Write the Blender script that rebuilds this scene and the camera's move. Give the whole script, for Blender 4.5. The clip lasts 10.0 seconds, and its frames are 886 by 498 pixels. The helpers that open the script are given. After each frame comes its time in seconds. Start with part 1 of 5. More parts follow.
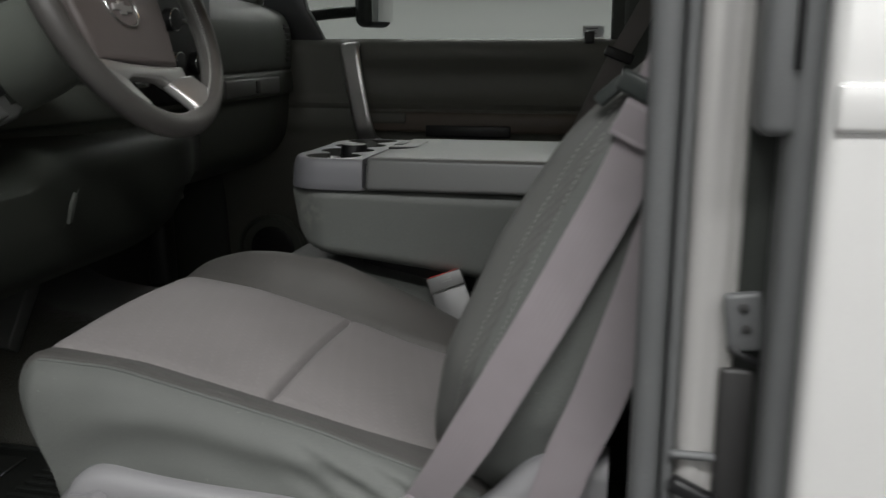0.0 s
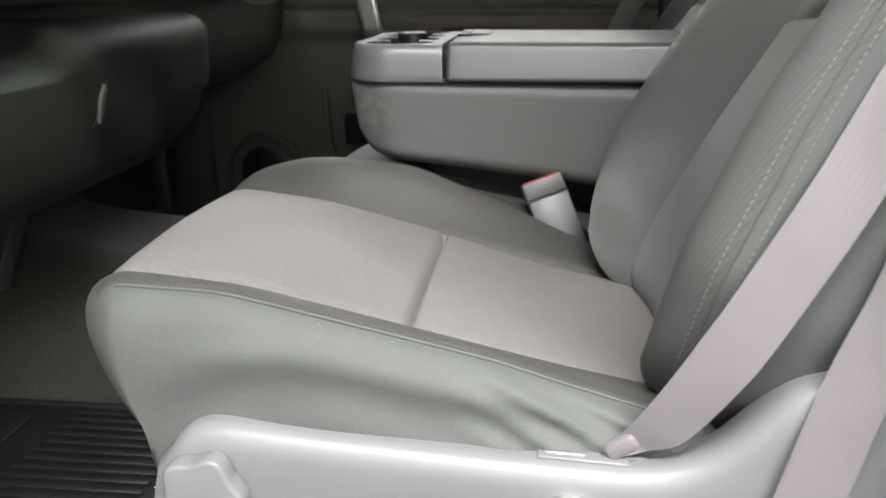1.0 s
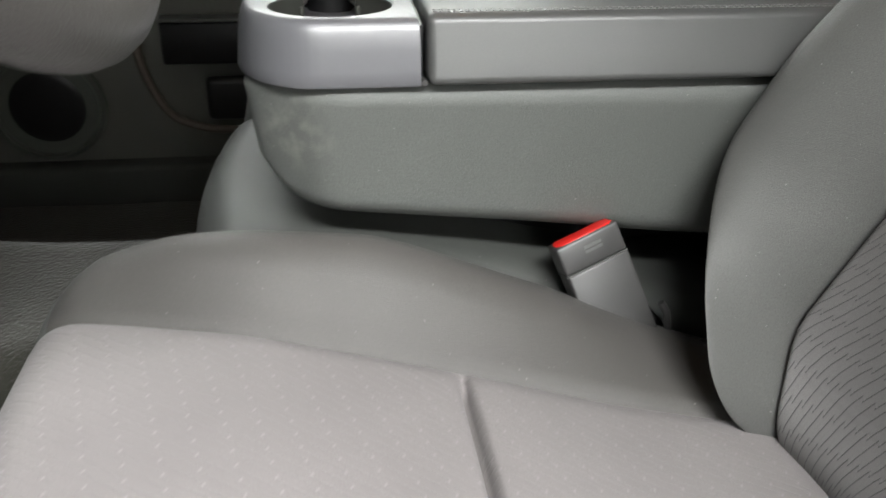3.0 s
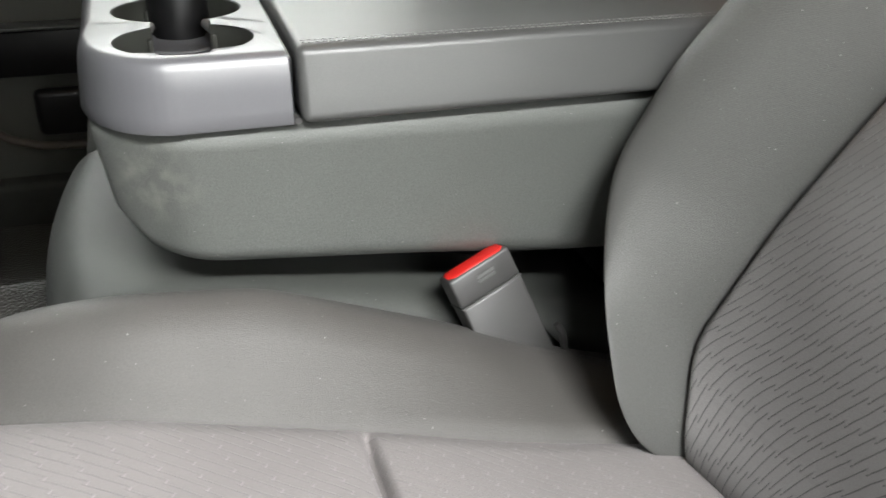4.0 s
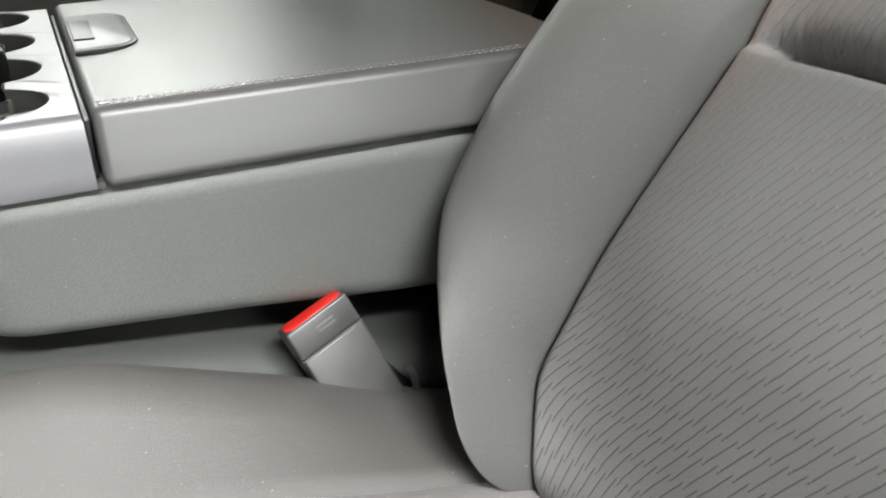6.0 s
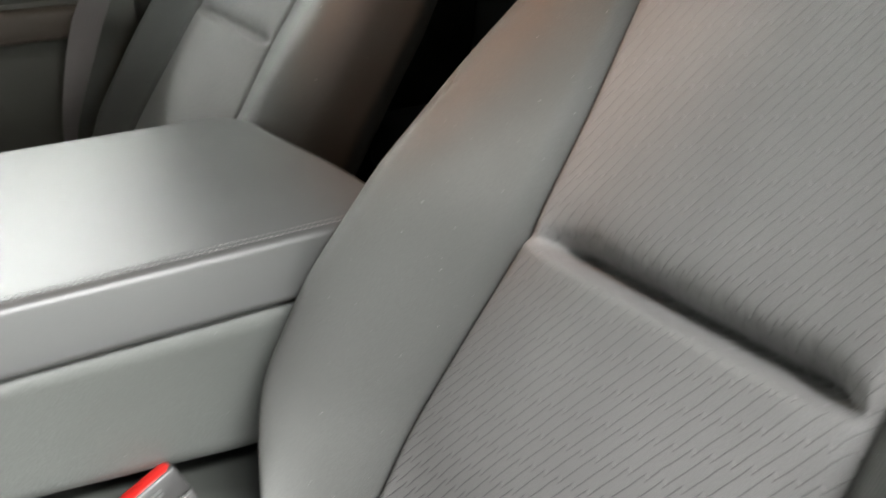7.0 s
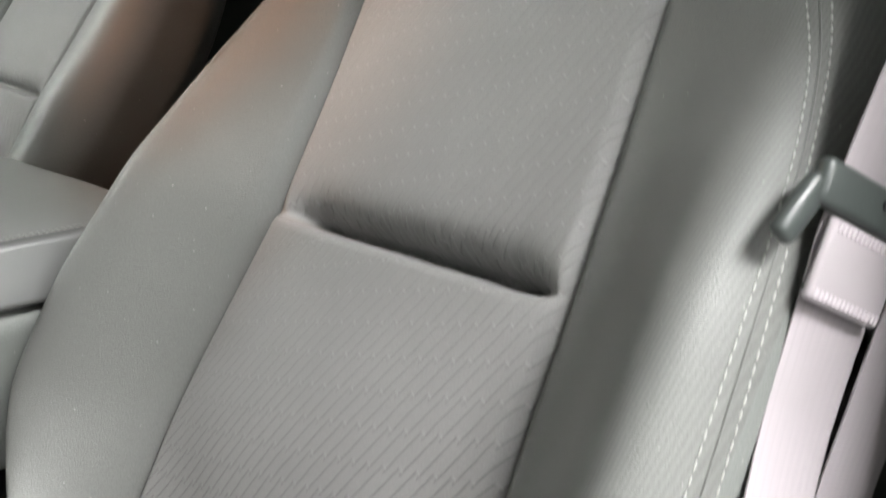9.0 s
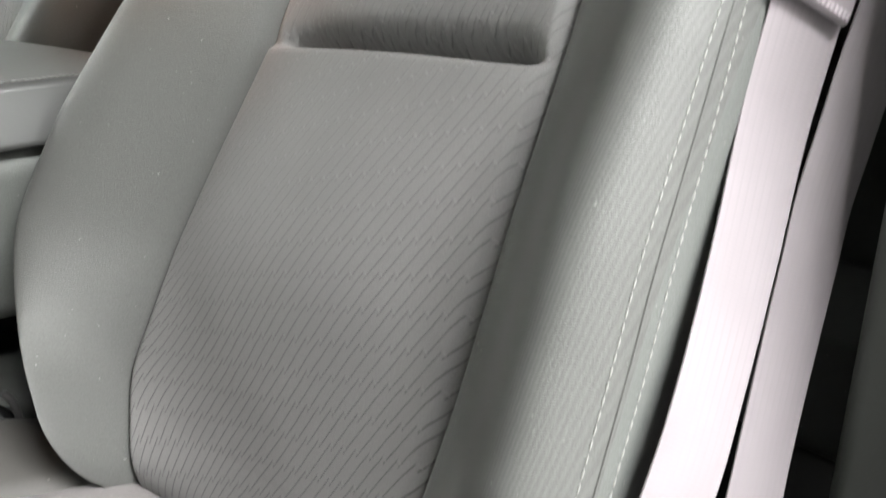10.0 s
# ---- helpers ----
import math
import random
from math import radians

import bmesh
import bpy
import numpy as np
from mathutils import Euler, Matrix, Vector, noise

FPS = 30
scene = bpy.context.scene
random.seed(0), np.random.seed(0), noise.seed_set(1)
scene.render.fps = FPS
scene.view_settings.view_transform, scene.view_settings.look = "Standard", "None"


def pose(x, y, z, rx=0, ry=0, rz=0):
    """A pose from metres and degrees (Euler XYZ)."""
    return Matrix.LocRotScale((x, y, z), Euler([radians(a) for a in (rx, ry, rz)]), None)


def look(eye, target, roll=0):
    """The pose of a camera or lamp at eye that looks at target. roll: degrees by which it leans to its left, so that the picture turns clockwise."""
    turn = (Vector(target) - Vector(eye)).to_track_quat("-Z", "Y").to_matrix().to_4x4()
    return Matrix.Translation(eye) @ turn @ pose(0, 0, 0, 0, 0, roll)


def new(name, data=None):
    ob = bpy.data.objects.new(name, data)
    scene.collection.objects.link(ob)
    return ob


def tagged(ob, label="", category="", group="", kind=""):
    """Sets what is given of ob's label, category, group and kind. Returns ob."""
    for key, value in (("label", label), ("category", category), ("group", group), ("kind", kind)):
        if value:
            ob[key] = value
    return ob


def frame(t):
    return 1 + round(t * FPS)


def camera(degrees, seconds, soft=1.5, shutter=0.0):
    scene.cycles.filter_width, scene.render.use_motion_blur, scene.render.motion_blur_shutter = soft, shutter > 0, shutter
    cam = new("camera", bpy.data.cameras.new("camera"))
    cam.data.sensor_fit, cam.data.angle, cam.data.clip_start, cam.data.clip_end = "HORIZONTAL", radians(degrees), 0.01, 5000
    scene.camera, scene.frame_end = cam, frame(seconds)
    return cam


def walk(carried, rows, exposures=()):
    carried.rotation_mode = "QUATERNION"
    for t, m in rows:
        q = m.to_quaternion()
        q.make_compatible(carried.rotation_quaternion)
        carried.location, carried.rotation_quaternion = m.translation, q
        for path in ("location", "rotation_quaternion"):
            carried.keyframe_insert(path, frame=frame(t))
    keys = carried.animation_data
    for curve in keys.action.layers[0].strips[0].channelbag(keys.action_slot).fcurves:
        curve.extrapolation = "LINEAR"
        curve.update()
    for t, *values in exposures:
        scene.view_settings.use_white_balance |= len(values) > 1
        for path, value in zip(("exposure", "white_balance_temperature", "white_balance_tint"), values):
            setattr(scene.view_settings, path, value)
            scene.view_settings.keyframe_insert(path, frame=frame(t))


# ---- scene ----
PATH = [
    (0, (0.41, -1.221, 0.409), (0.001, 0.684, -0.041), -0.1),
    (0.5, (0.217, -1.183, 0.372), (-0.085, 0.736, -0.104), -0.2),
    (1, (0.126, -1.076, 0.315), (-0.094, 0.824, -0.27), -0.3),
    (1.5, (0.065, -0.925, 0.33), (-0.097, 0.91, -0.449), -1.0),
    (2, (0.016, -0.803, 0.363), (-0.059, 0.992, -0.515), -0.2),
    (2.2, (-0.014, -0.726, 0.357), (-0.052, 1.068, -0.527), -0.0),
    (3.3, (-0.095, -0.463, 0.404), (0.27, 1.232, -0.592), 1.5),
    (3.5, (-0.09, -0.444, 0.403), (0.334, 1.229, -0.607), 1.5),
    (4, (-0.102, -0.443, 0.419), (0.464, 1.187, -0.592), 2.0),
    (4.5, (-0.099, -0.425, 0.407), (0.579, 1.163, -0.603), 1.5),
    (5, (-0.099, -0.417, 0.404), (0.64, 1.155, -0.587), 1.0),
    (5.2, (-0.095, -0.419, 0.4), (0.647, 1.155, -0.587), 0.6),
    (6.3, (-0.012, -0.452, 0.46), (0.74, 1.129, -0.506), 0.1),
    (6.5, (0.001, -0.452, 0.486), (0.796, 1.104, -0.487), 0.6),
    (7, (0.045, -0.459, 0.559), (0.968, 1.044, -0.384), 0.8),
    (7.5, (0.074, -0.468, 0.597), (1.146, 1.003, -0.233), 0.9),
    (8, (0.09, -0.505, 0.61), (1.235, 0.929, -0.186), -0.9),
    (8.5, (0.079, -0.541, 0.566), (1.313, 0.861, -0.149), 1.4),
    (9, (0.049, -0.559, 0.465), (1.341, 0.818, -0.196), 2.1),
    (9.5, (0.029, -0.586, 0.406), (1.339, 0.777, -0.248), 1.7),
    (10, (0.009, -0.603, 0.354), (1.308, 0.753, -0.336), 0.7),
]
cam = camera(53.0, 10.0, soft=1.5, shutter=0.4)
EXPOSURES = [(0.0, -2.22), (0.35, -1.44), (0.7, -1.02), (1.0, -0.92), (1.5, -0.95), (2.2, -0.80), (3.5, -0.43), (5.0, -0.22), (6.5, -0.05), (7.0, 0.0), (8.2, 0.36), (9.5, 0.09), (10.0, -0.02)]
walk(cam, [(t, look(e, g, r)) for t, e, g, r in PATH], EXPOSURES)

# ------------------------------------------------------------------ world and light
world = bpy.data.worlds.new("workshop_air")
scene.world = world
world.use_nodes = True
world.node_tree.nodes["Background"].inputs[0].default_value = (0.75, 0.85, 0.8, 1)
world.node_tree.nodes["Background"].inputs[1].default_value = 0.005


def area_lamp(name, eye, target, sx, sy, watts, colour):
    lamp = bpy.data.lights.new(name, "AREA")
    lamp.shape, lamp.size, lamp.size_y, lamp.energy, lamp.color = "RECTANGLE", sx, sy, watts, colour
    ob = new(name, lamp)
    ob.matrix_world = look(eye, target)
    return ob


COOL = (0.99, 0.995, 0.985)
area_lamp("tube_lamp_driver_side", (0.95, -2.3, 2.66), (0.95, -2.3, 0), 3.0, 0.4, 690, COOL)
# added fill through the windshield, for the upper backrests; no known source
area_lamp("fill_ahead", (-5.3, 0.0, 1.75), (0, 0.0, 1.75), 3.2, 1.5, 112, (0.95, 1.0, 0.98))
area_lamp("tube_lamp_passenger_side", (-0.5, 3.9, 2.66), (-0.5, 3.9, 0), 3.6, 0.5, 230, COOL)
# added low fill for the body side and console; no known window there
area_lamp("fill_side", (1.3, -4.22, 1.65), (1.3, 0, 1.65), 3.2, 1.5, 45, (0.97, 0.99, 1.0))
dome = bpy.data.lights.new("dome_lamp", "SPOT")
dome.spot_size, dome.spot_blend = radians(60), 0.5
dome.energy, dome.color, dome.shadow_soft_size = 13.0, (1.0, 0.46, 0.24), 0.03
new("dome_lamp", dome).matrix_world = look((0.12, 0.30, 0.895), (0.55, 0.21, 0.45))

# ------------------------------------------------------------------ materials


class Nodes:
    """A small builder round one material's node tree."""

    def __init__(self, name):
        self.m = bpy.data.materials.new(name)
        self.m.use_nodes = True
        self.t = self.m.node_tree
        self.b = self.t.nodes["Principled BSDF"]

    def node(self, kind, **values):
        n = self.t.nodes.new(kind)
        for key, value in values.items():
            n.inputs[key].default_value = value
        return n

    def link(self, a, b):
        self.t.links.new(a, b)

    def math(self, op, a, b=None, c=None):
        n = self.t.nodes.new("ShaderNodeMath")
        n.operation = op
        for i, v in enumerate((a, b, c)):
            if v is None:
                continue
            if isinstance(v, (int, float)):
                n.inputs[i].default_value = v
            else:
                self.link(v, n.inputs[i])
        return n.outputs[0]

    def noise(self, scale, detail=3.0, vector=None, rough=0.55):
        n = self.node("ShaderNodeTexNoise", Scale=scale, Detail=detail, Roughness=rough)
        if vector is None:
            vector = self.coord()
        self.link(vector, n.inputs["Vector"])
        return n.outputs["Fac"]

    def coord(self):
        if not hasattr(self, "tc"):
            self.tc = self.t.nodes.new("ShaderNodeTexCoord")
        return self.tc.outputs["Object"]

    def mix(self, fac, a, b):
        n = self.t.nodes.new("ShaderNodeMix")
        n.data_type = "RGBA"
        for socket, v in ((n.inputs[0], fac), (n.inputs[6], a), (n.inputs[7], b)):
            if isinstance(v, (int, float)):
                socket.default_value = v
            elif isinstance(v, (tuple, list)):
                socket.default_value = (*v[:3], 1)
            else:
                self.link(v, socket)
        return n.outputs[2]

    def ramp(self, fac, lo, hi):
        n = self.t.nodes.new("ShaderNodeMapRange")
        n.inputs[1].default_value, n.inputs[2].default_value = lo, hi
        self.link(fac, n.inputs[0])
        return n.outputs[0]

    def bump(self, height, strength, distance=0.001):
        n = self.node("ShaderNodeBump", Strength=strength, Distance=distance)
        self.link(height, n.inputs["Height"])
        self.link(n.outputs[0], self.b.inputs["Normal"])


def shade(c, k):
    return tuple(v * k for v in c)


def surface(name, colour, rough=0.6, metal=0.0, grain=400.0, relief=0.15, blotch=9.0, vary=0.18, spread=0.08, distance=0.0006, sheen=0.0, coat=0.0):
    """A two-scale surface: fine grain in the relief, blotches in colour and gloss."""
    k = Nodes(name)
    big = k.ramp(k.noise(blotch, 4.0), 0.1, 0.9)
    fine = k.noise(grain, 2.0)
    c = k.mix(big, shade(colour, 1 - vary), shade(colour, 1 + vary))
    if relief:
        c = k.mix(k.ramp(fine, 0.2, 0.8), shade(colour, 0.88), c)
    k.link(c, k.b.inputs["Base Color"])
    k.link(k.math("MULTIPLY_ADD", big, spread * 2, rough - spread), k.b.inputs["Roughness"])
    k.b.inputs["Metallic"].default_value = metal
    k.b.inputs["Sheen Weight"].default_value = sheen
    k.b.inputs["Coat Weight"].default_value = coat
    if relief:
        k.bump(fine, relief, distance)
    return k.m


def knit(name, colour, scale=900.0, vary=0.14, rib=0.0):
    """Plain automotive cloth: fine rib weave, faint lint and wear."""
    k = Nodes(name)
    co = k.coord()
    big = k.ramp(k.noise(6.0, 5.0), 0.3, 0.7)
    fuzz = k.noise(scale, 2.0)
    wave = k.node("ShaderNodeTexWave", Scale=380.0, Distortion=1.2, Detail=1.0)
    wave.bands_direction = "DIAGONAL"
    k.link(co, wave.inputs["Vector"])
    lint = k.ramp(k.noise(330.0, 1.0), 0.77, 0.8)
    c = k.mix(big, shade(colour, 1 - vary), shade(colour, 1 + vary))
    c = k.mix(k.ramp(fuzz, 0.3, 0.7), shade(colour, 0.8), c)
    c = k.mix(k.math("MULTIPLY", lint, 0.3), c, (0.5, 0.5, 0.48))
    if rib:                                          # ribs that run up the outer bolster
        uv = k.t.nodes.new("ShaderNodeUVMap")
        sep = k.t.nodes.new("ShaderNodeSeparateXYZ")
        k.link(uv.outputs[0], sep.inputs[0])
        lean = k.math("MULTIPLY_ADD", sep.outputs[1], 0.10, sep.outputs[0])
        ribs = k.math("SINE", k.math("MULTIPLY_ADD", lean, 2 * math.pi / 0.0019, k.math("MULTIPLY", k.noise(160.0, 2.0), 3.0)))
        ribs = k.math("MULTIPLY", k.ramp(ribs, -0.6, 0.8), k.ramp(sep.outputs[0], -0.12, -0.15))
        c = k.mix(k.math("MULTIPLY", ribs, rib), c, shade(colour, 1.75))
    k.link(c, k.b.inputs["Base Color"])
    k.b.inputs["Roughness"].default_value = 0.56
    k.b.inputs["Specular IOR Level"].default_value = 0.5
    k.b.inputs["Sheen Weight"].default_value = 0.03
    k.b.inputs["Sheen Roughness"].default_value = 0.5
    k.bump(k.math("MULTIPLY_ADD", wave.outputs["Fac"], 0.18, fuzz), 0.36, 0.0008)
    return k.m


def jogged_cloth(name, colour, low_shade=0.0):
    """The seats' woven insert cloth: slanting grooves that jog sideways at even steps, painted darker low down for
    shade.
    """
    k = Nodes(name)
    uv = k.t.nodes.new("ShaderNodeUVMap")
    sep = k.t.nodes.new("ShaderNodeSeparateXYZ")
    k.link(uv.outputs[0], sep.inputs[0])
    u, v = sep.outputs[0], sep.outputs[1]
    a, pitch, run = radians(32), 0.0072, 0.0300
    wob = k.math("MULTIPLY_ADD", k.noise(45.0, 2.0), 0.22, -0.11)
    across = k.math("ADD", k.math("MULTIPLY", v, math.sin(a) / pitch), k.math("MULTIPLY", u, math.cos(a) / pitch))
    across = k.math("ADD", k.math("ADD", across, wob), 100.0)
    row = k.math("FLOOR", across)
    along = k.math("ADD", k.math("MULTIPLY", v, math.cos(a) / run), k.math("MULTIPLY", u, -math.sin(a) / run))
    along = k.math("ADD", k.math("MULTIPLY_ADD", row, 0.27, along), 100.0)
    saw = k.math("FRACT", along)
    off = k.math("FRACT", across)
    slant = k.math("MULTIPLY_ADD", saw, 0.42, 0.18)
    first = k.math("SUBTRACT", 1.0, k.ramp(k.math("ABSOLUTE", k.math("SUBTRACT", off, slant)), 0.02, 0.085))
    early = k.math("SUBTRACT", 1.0, k.ramp(saw, 0.09, 0.13))
    second = k.math("SUBTRACT", 1.0, k.ramp(k.math("ABSOLUTE", k.math("SUBTRACT", off, k.math("ADD", slant, 0.42))), 0.02, 0.085))
    steps = k.math("MAXIMUM", first, k.math("MULTIPLY", second, early))
    span = k.math("MULTIPLY", k.ramp(k.math("SUBTRACT", off, slant), -0.06, 0.02), k.math("SUBTRACT", 1.0, k.ramp(k.math("SUBTRACT", off, slant), 0.40, 0.48)))
    jog = k.math("MULTIPLY", span, k.math("SUBTRACT", 1.0, k.ramp(k.math("ABSOLUTE", k.math("SUBTRACT", saw, 0.09)), 0.010, 0.026)))
    line = k.math("MAXIMUM", steps, k.math("MULTIPLY", jog, 0.6))
    big = k.ramp(k.noise(7.0, 5.0), 0.3, 0.7)
    fuzz = k.noise(1100.0, 2.0)
    c = k.mix(big, shade(colour, 0.86), shade(colour, 1.12))
    c = k.mix(k.ramp(fuzz, 0.3, 0.7), shade(colour, 0.82), c)
    # groove colour deepens down the backrest, standing in for shade near the cushion
    c = k.mix(k.math("MULTIPLY", line, k.math("MULTIPLY_ADD", k.ramp(v, 0.02, -0.24), low_shade, 0.15)), c, shade(colour, 0.24))
    c = k.mix(k.math("MULTIPLY", jog, 0.36), c, shade(colour, 1.6))
    k.link(c, k.b.inputs["Base Color"])
    k.b.inputs["Roughness"].default_value = 0.68
    k.b.inputs["Specular IOR Level"].default_value = 0.3
    k.b.inputs["Sheen Weight"].default_value = 0.10
    h = k.math("SUBTRACT", k.math("MULTIPLY_ADD", jog, 0.3, k.math("MULTIPLY", fuzz, 0.2)), line)
    if low_shade:
        crease = k.math("ABSOLUTE", k.math("ADD", k.math("MULTIPLY_ADD", u, 0.10, k.math("MULTIPLY", wob, 0.02)), k.math("ADD", v, 0.292)))
        h = k.math("SUBTRACT", h, k.math("MULTIPLY", k.math("SUBTRACT", 1.0, k.ramp(crease, 0.0006, 0.004)), 0.55))
    k.bump(h, 0.55, 0.0009)
    return k.m


def webbing(name, colour):
    k = Nodes(name)
    uv = k.t.nodes.new("ShaderNodeUVMap")
    sep = k.t.nodes.new("ShaderNodeSeparateXYZ")
    k.link(uv.outputs[0], sep.inputs[0])
    rib = k.math("SINE", k.math("MULTIPLY", sep.outputs[0], 2 * math.pi * 9))
    weft = k.math("SINE", k.math("MULTIPLY", sep.outputs[1], 2 * math.pi / 0.0022))
    big = k.ramp(k.noise(12.0, 4.0), 0.3, 0.7)
    c = k.mix(big, shade(colour, 0.9), shade(colour, 1.08))
    c = k.mix(k.ramp(rib, -1.0, -0.4), shade(colour, 0.96), c)
    k.link(c, k.b.inputs["Base Color"])
    k.b.inputs["Roughness"].default_value = 0.6
    k.b.inputs["Sheen Weight"].default_value = 0.25
    k.bump(k.math("MULTIPLY_ADD", weft, 0.8, rib), 0.08, 0.0004)
    return k.m


def glass(name, tint=(0.92, 0.97, 0.94)):
    k = Nodes(name)
    k.b.inputs["Base Color"].default_value = (*tint, 1)
    k.b.inputs["Roughness"].default_value = 0.02
    k.b.inputs["Transmission Weight"].default_value = 1.0
    k.b.inputs["IOR"].default_value = 1.12
    return k.m


def glowing(name, colour, strength):
    k = Nodes(name)
    k.b.inputs["Base Color"].default_value = (*colour, 1)
    k.b.inputs["Emission Color"].default_value = (*colour, 1)
    k.b.inputs["Emission Strength"].default_value = strength
    return k.m


CLOTH = knit("bolster_cloth", (0.101, 0.102, 0.097), rib=0.18)
# worn brownish cloth, also darkened for the shade that falls on the cushion
CUSHION_CLOTH = knit("cushion_bolster_cloth", (0.086, 0.082, 0.077), vary=0.2)
# seat cloth with the console's shade put into its colour
MIDDLE_SHADED = knit("middle_seat_shaded_cloth", (0.062, 0.066, 0.060))
CLOTH_SIDE = knit("side_cloth", (0.126, 0.132, 0.124))
INSERT = jogged_cloth("insert_cloth", (0.231, 0.214, 0.213))
# the last value paints shade into the lower grooves
INSERT_BACK = jogged_cloth("backrest_insert_cloth", (0.205, 0.200, 0.198), 0.60)
CONSOLE_CLOTH = knit("console_cloth", (0.108, 0.114, 0.106), 700.0)


def scuff(material, place, radius, pale):
    """A pale scuffed patch with a ragged outline on a cloth."""
    t = material.node_tree
    b = t.nodes["Principled BSDF"]
    old = b.inputs["Base Color"].links[0].from_socket
    tc = t.nodes.new("ShaderNodeTexCoord")
    dist = t.nodes.new("ShaderNodeVectorMath")
    dist.operation = "DISTANCE"
    t.links.new(tc.outputs["Object"], dist.inputs[0])
    dist.inputs[1].default_value = place
    near = t.nodes.new("ShaderNodeMapRange")
    near.inputs[1].default_value, near.inputs[2].default_value = radius, radius * 0.35
    t.links.new(dist.outputs["Value"], near.inputs[0])
    rag = t.nodes.new("ShaderNodeTexNoise")
    rag.inputs["Scale"].default_value, rag.inputs["Detail"].default_value = 75.0, 5.0
    t.links.new(tc.outputs["Object"], rag.inputs["Vector"])
    cut = t.nodes.new("ShaderNodeMapRange")
    cut.inputs[1].default_value, cut.inputs[2].default_value = 0.46, 0.80
    t.links.new(rag.outputs["Fac"], cut.inputs[0])
    mul = t.nodes.new("ShaderNodeMath")
    mul.operation = "MULTIPLY"
    t.links.new(near.outputs[0], mul.inputs[0])
    t.links.new(cut.outputs[0], mul.inputs[1])
    mix = t.nodes.new("ShaderNodeMix")
    mix.data_type = "RGBA"
    t.links.new(mul.outputs[0], mix.inputs[0])
    t.links.new(old, mix.inputs[6])
    mix.inputs[7].default_value = (*pale, 1)
    t.links.new(mix.outputs[2], b.inputs["Base Color"])


scuff(CONSOLE_CLOTH, (-0.112, 0.150, 0.140), 0.040, (0.18, 0.18, 0.162))

LID_THREAD = surface("lid_thread", (0.24, 0.235, 0.235), 0.6, grain=2000, relief=0.1)
THREAD = surface("seam_thread", (0.30, 0.30, 0.285), 0.8, grain=2000, relief=0.1)
LEATHER = surface("lid_vinyl", (0.076, 0.077, 0.075), 0.38, grain=900, relief=0.22, blotch=5, vary=0.06, spread=0.03, distance=0.0004)
TRAY = surface("tray_plastic", (0.125, 0.125, 0.134), 0.36, grain=1500, relief=0.05, vary=0.07, spread=0.03)
SHIELD = surface("shield_plastic", (0.27, 0.265, 0.275), 0.42, grain=1100, relief=0.18, vary=0.06, spread=0.05)
BLACK = surface("black_plastic", (0.010, 0.010, 0.011), 0.42, grain=1200, relief=0.1)
BUCKLE = surface("buckle_plastic", (0.055, 0.054, 0.053), 0.42, grain=900, relief=0.12, blotch=40, vary=0.2)
RED = surface("buckle_button", (0.75, 0.025, 0.02), 0.38, relief=0.03, vary=0.06)
BELT = webbing("belt_webbing", (0.246, 0.217, 0.232))
BELT_THREAD = surface("belt_thread", (0.38, 0.34, 0.36), 0.7, relief=0.0)
BELT_DARK = webbing("far_belt_webbing", (0.22, 0.20, 0.20))
CUP_WALL = surface("cup_wall_plastic", (0.050, 0.052, 0.045), 0.45, grain=900, relief=0.1)
CUP_FLOOR = surface("cup_floor_plastic", (0.10, 0.085, 0.075), 0.5, grain=300, relief=0.1, blotch=40, vary=0.3)
TONGUE = surface("tongue_plastic", (0.040, 0.046, 0.044), 0.34, grain=600, relief=0.08, spread=0.04)
CHROME = surface("bright_metal", (0.75, 0.75, 0.74), 0.16, 1.0, relief=0.02, vary=0.05, spread=0.04)
SILVER = surface("satin_silver_trim", (0.62, 0.61, 0.60), 0.34, 0.85, grain=1500, relief=0.05, vary=0.05, spread=0.04)
DASH = surface("dash_plastic", (0.082, 0.090, 0.077), 0.55, grain=650, relief=0.35, vary=0.12)
# dash plastic again, darkened and dulled to carry the shade under the dash
DASH_SHADED = surface("shaded_dash_plastic", (0.026, 0.029, 0.024), 0.55, grain=650, relief=0.35, vary=0.15)
DASH_GREY = surface("dash_grey_trim", (0.12, 0.122, 0.118), 0.42, grain=900, relief=0.1, vary=0.1)
DOOR = surface("door_panel_plastic", (0.108, 0.108, 0.094), 0.55, grain=700, relief=0.3, vary=0.12)
# brown mixed in for the dome light's warm reflection; the armrest shares it
DOOR_WARM = surface("door_warm_vinyl", (0.105, 0.085, 0.068), 0.5, grain=700, relief=0.3, vary=0.12)
CARPET = surface("floor_carpet", (0.046, 0.046, 0.036), 0.95, grain=260, relief=0.9, blotch=10, vary=0.35, distance=0.004, sheen=0.3)
RUBBER = surface("mat_rubber", (0.018, 0.020, 0.018), 0.5, grain=600, relief=0.15, vary=0.2)
SEAL = surface("door_seal_rubber", (0.12, 0.123, 0.125), 0.45, grain=500, relief=0.15, blotch=18, vary=0.2)
SEAL_DARK = surface("dark_seal_rubber", (0.035, 0.034, 0.034), 0.5, grain=500, relief=0.15, vary=0.2)
PAINT = surface("silver_paint", (0.60, 0.585, 0.57), 0.21, 0.35, grain=2500, relief=0.03, vary=0.04, spread=0.03, coat=0.6)
# the silver paint again, lightened to stand for strong light on the body
PAINT_LIT = surface("brightened_silver_paint", (0.80, 0.79, 0.78), 0.21, 0.1, grain=2500, relief=0.02, vary=0.03, spread=0.03, coat=0.6)
HEADLINER = surface("headliner_cloth", (0.34, 0.34, 0.31), 0.95, grain=500, relief=0.4, vary=0.06)
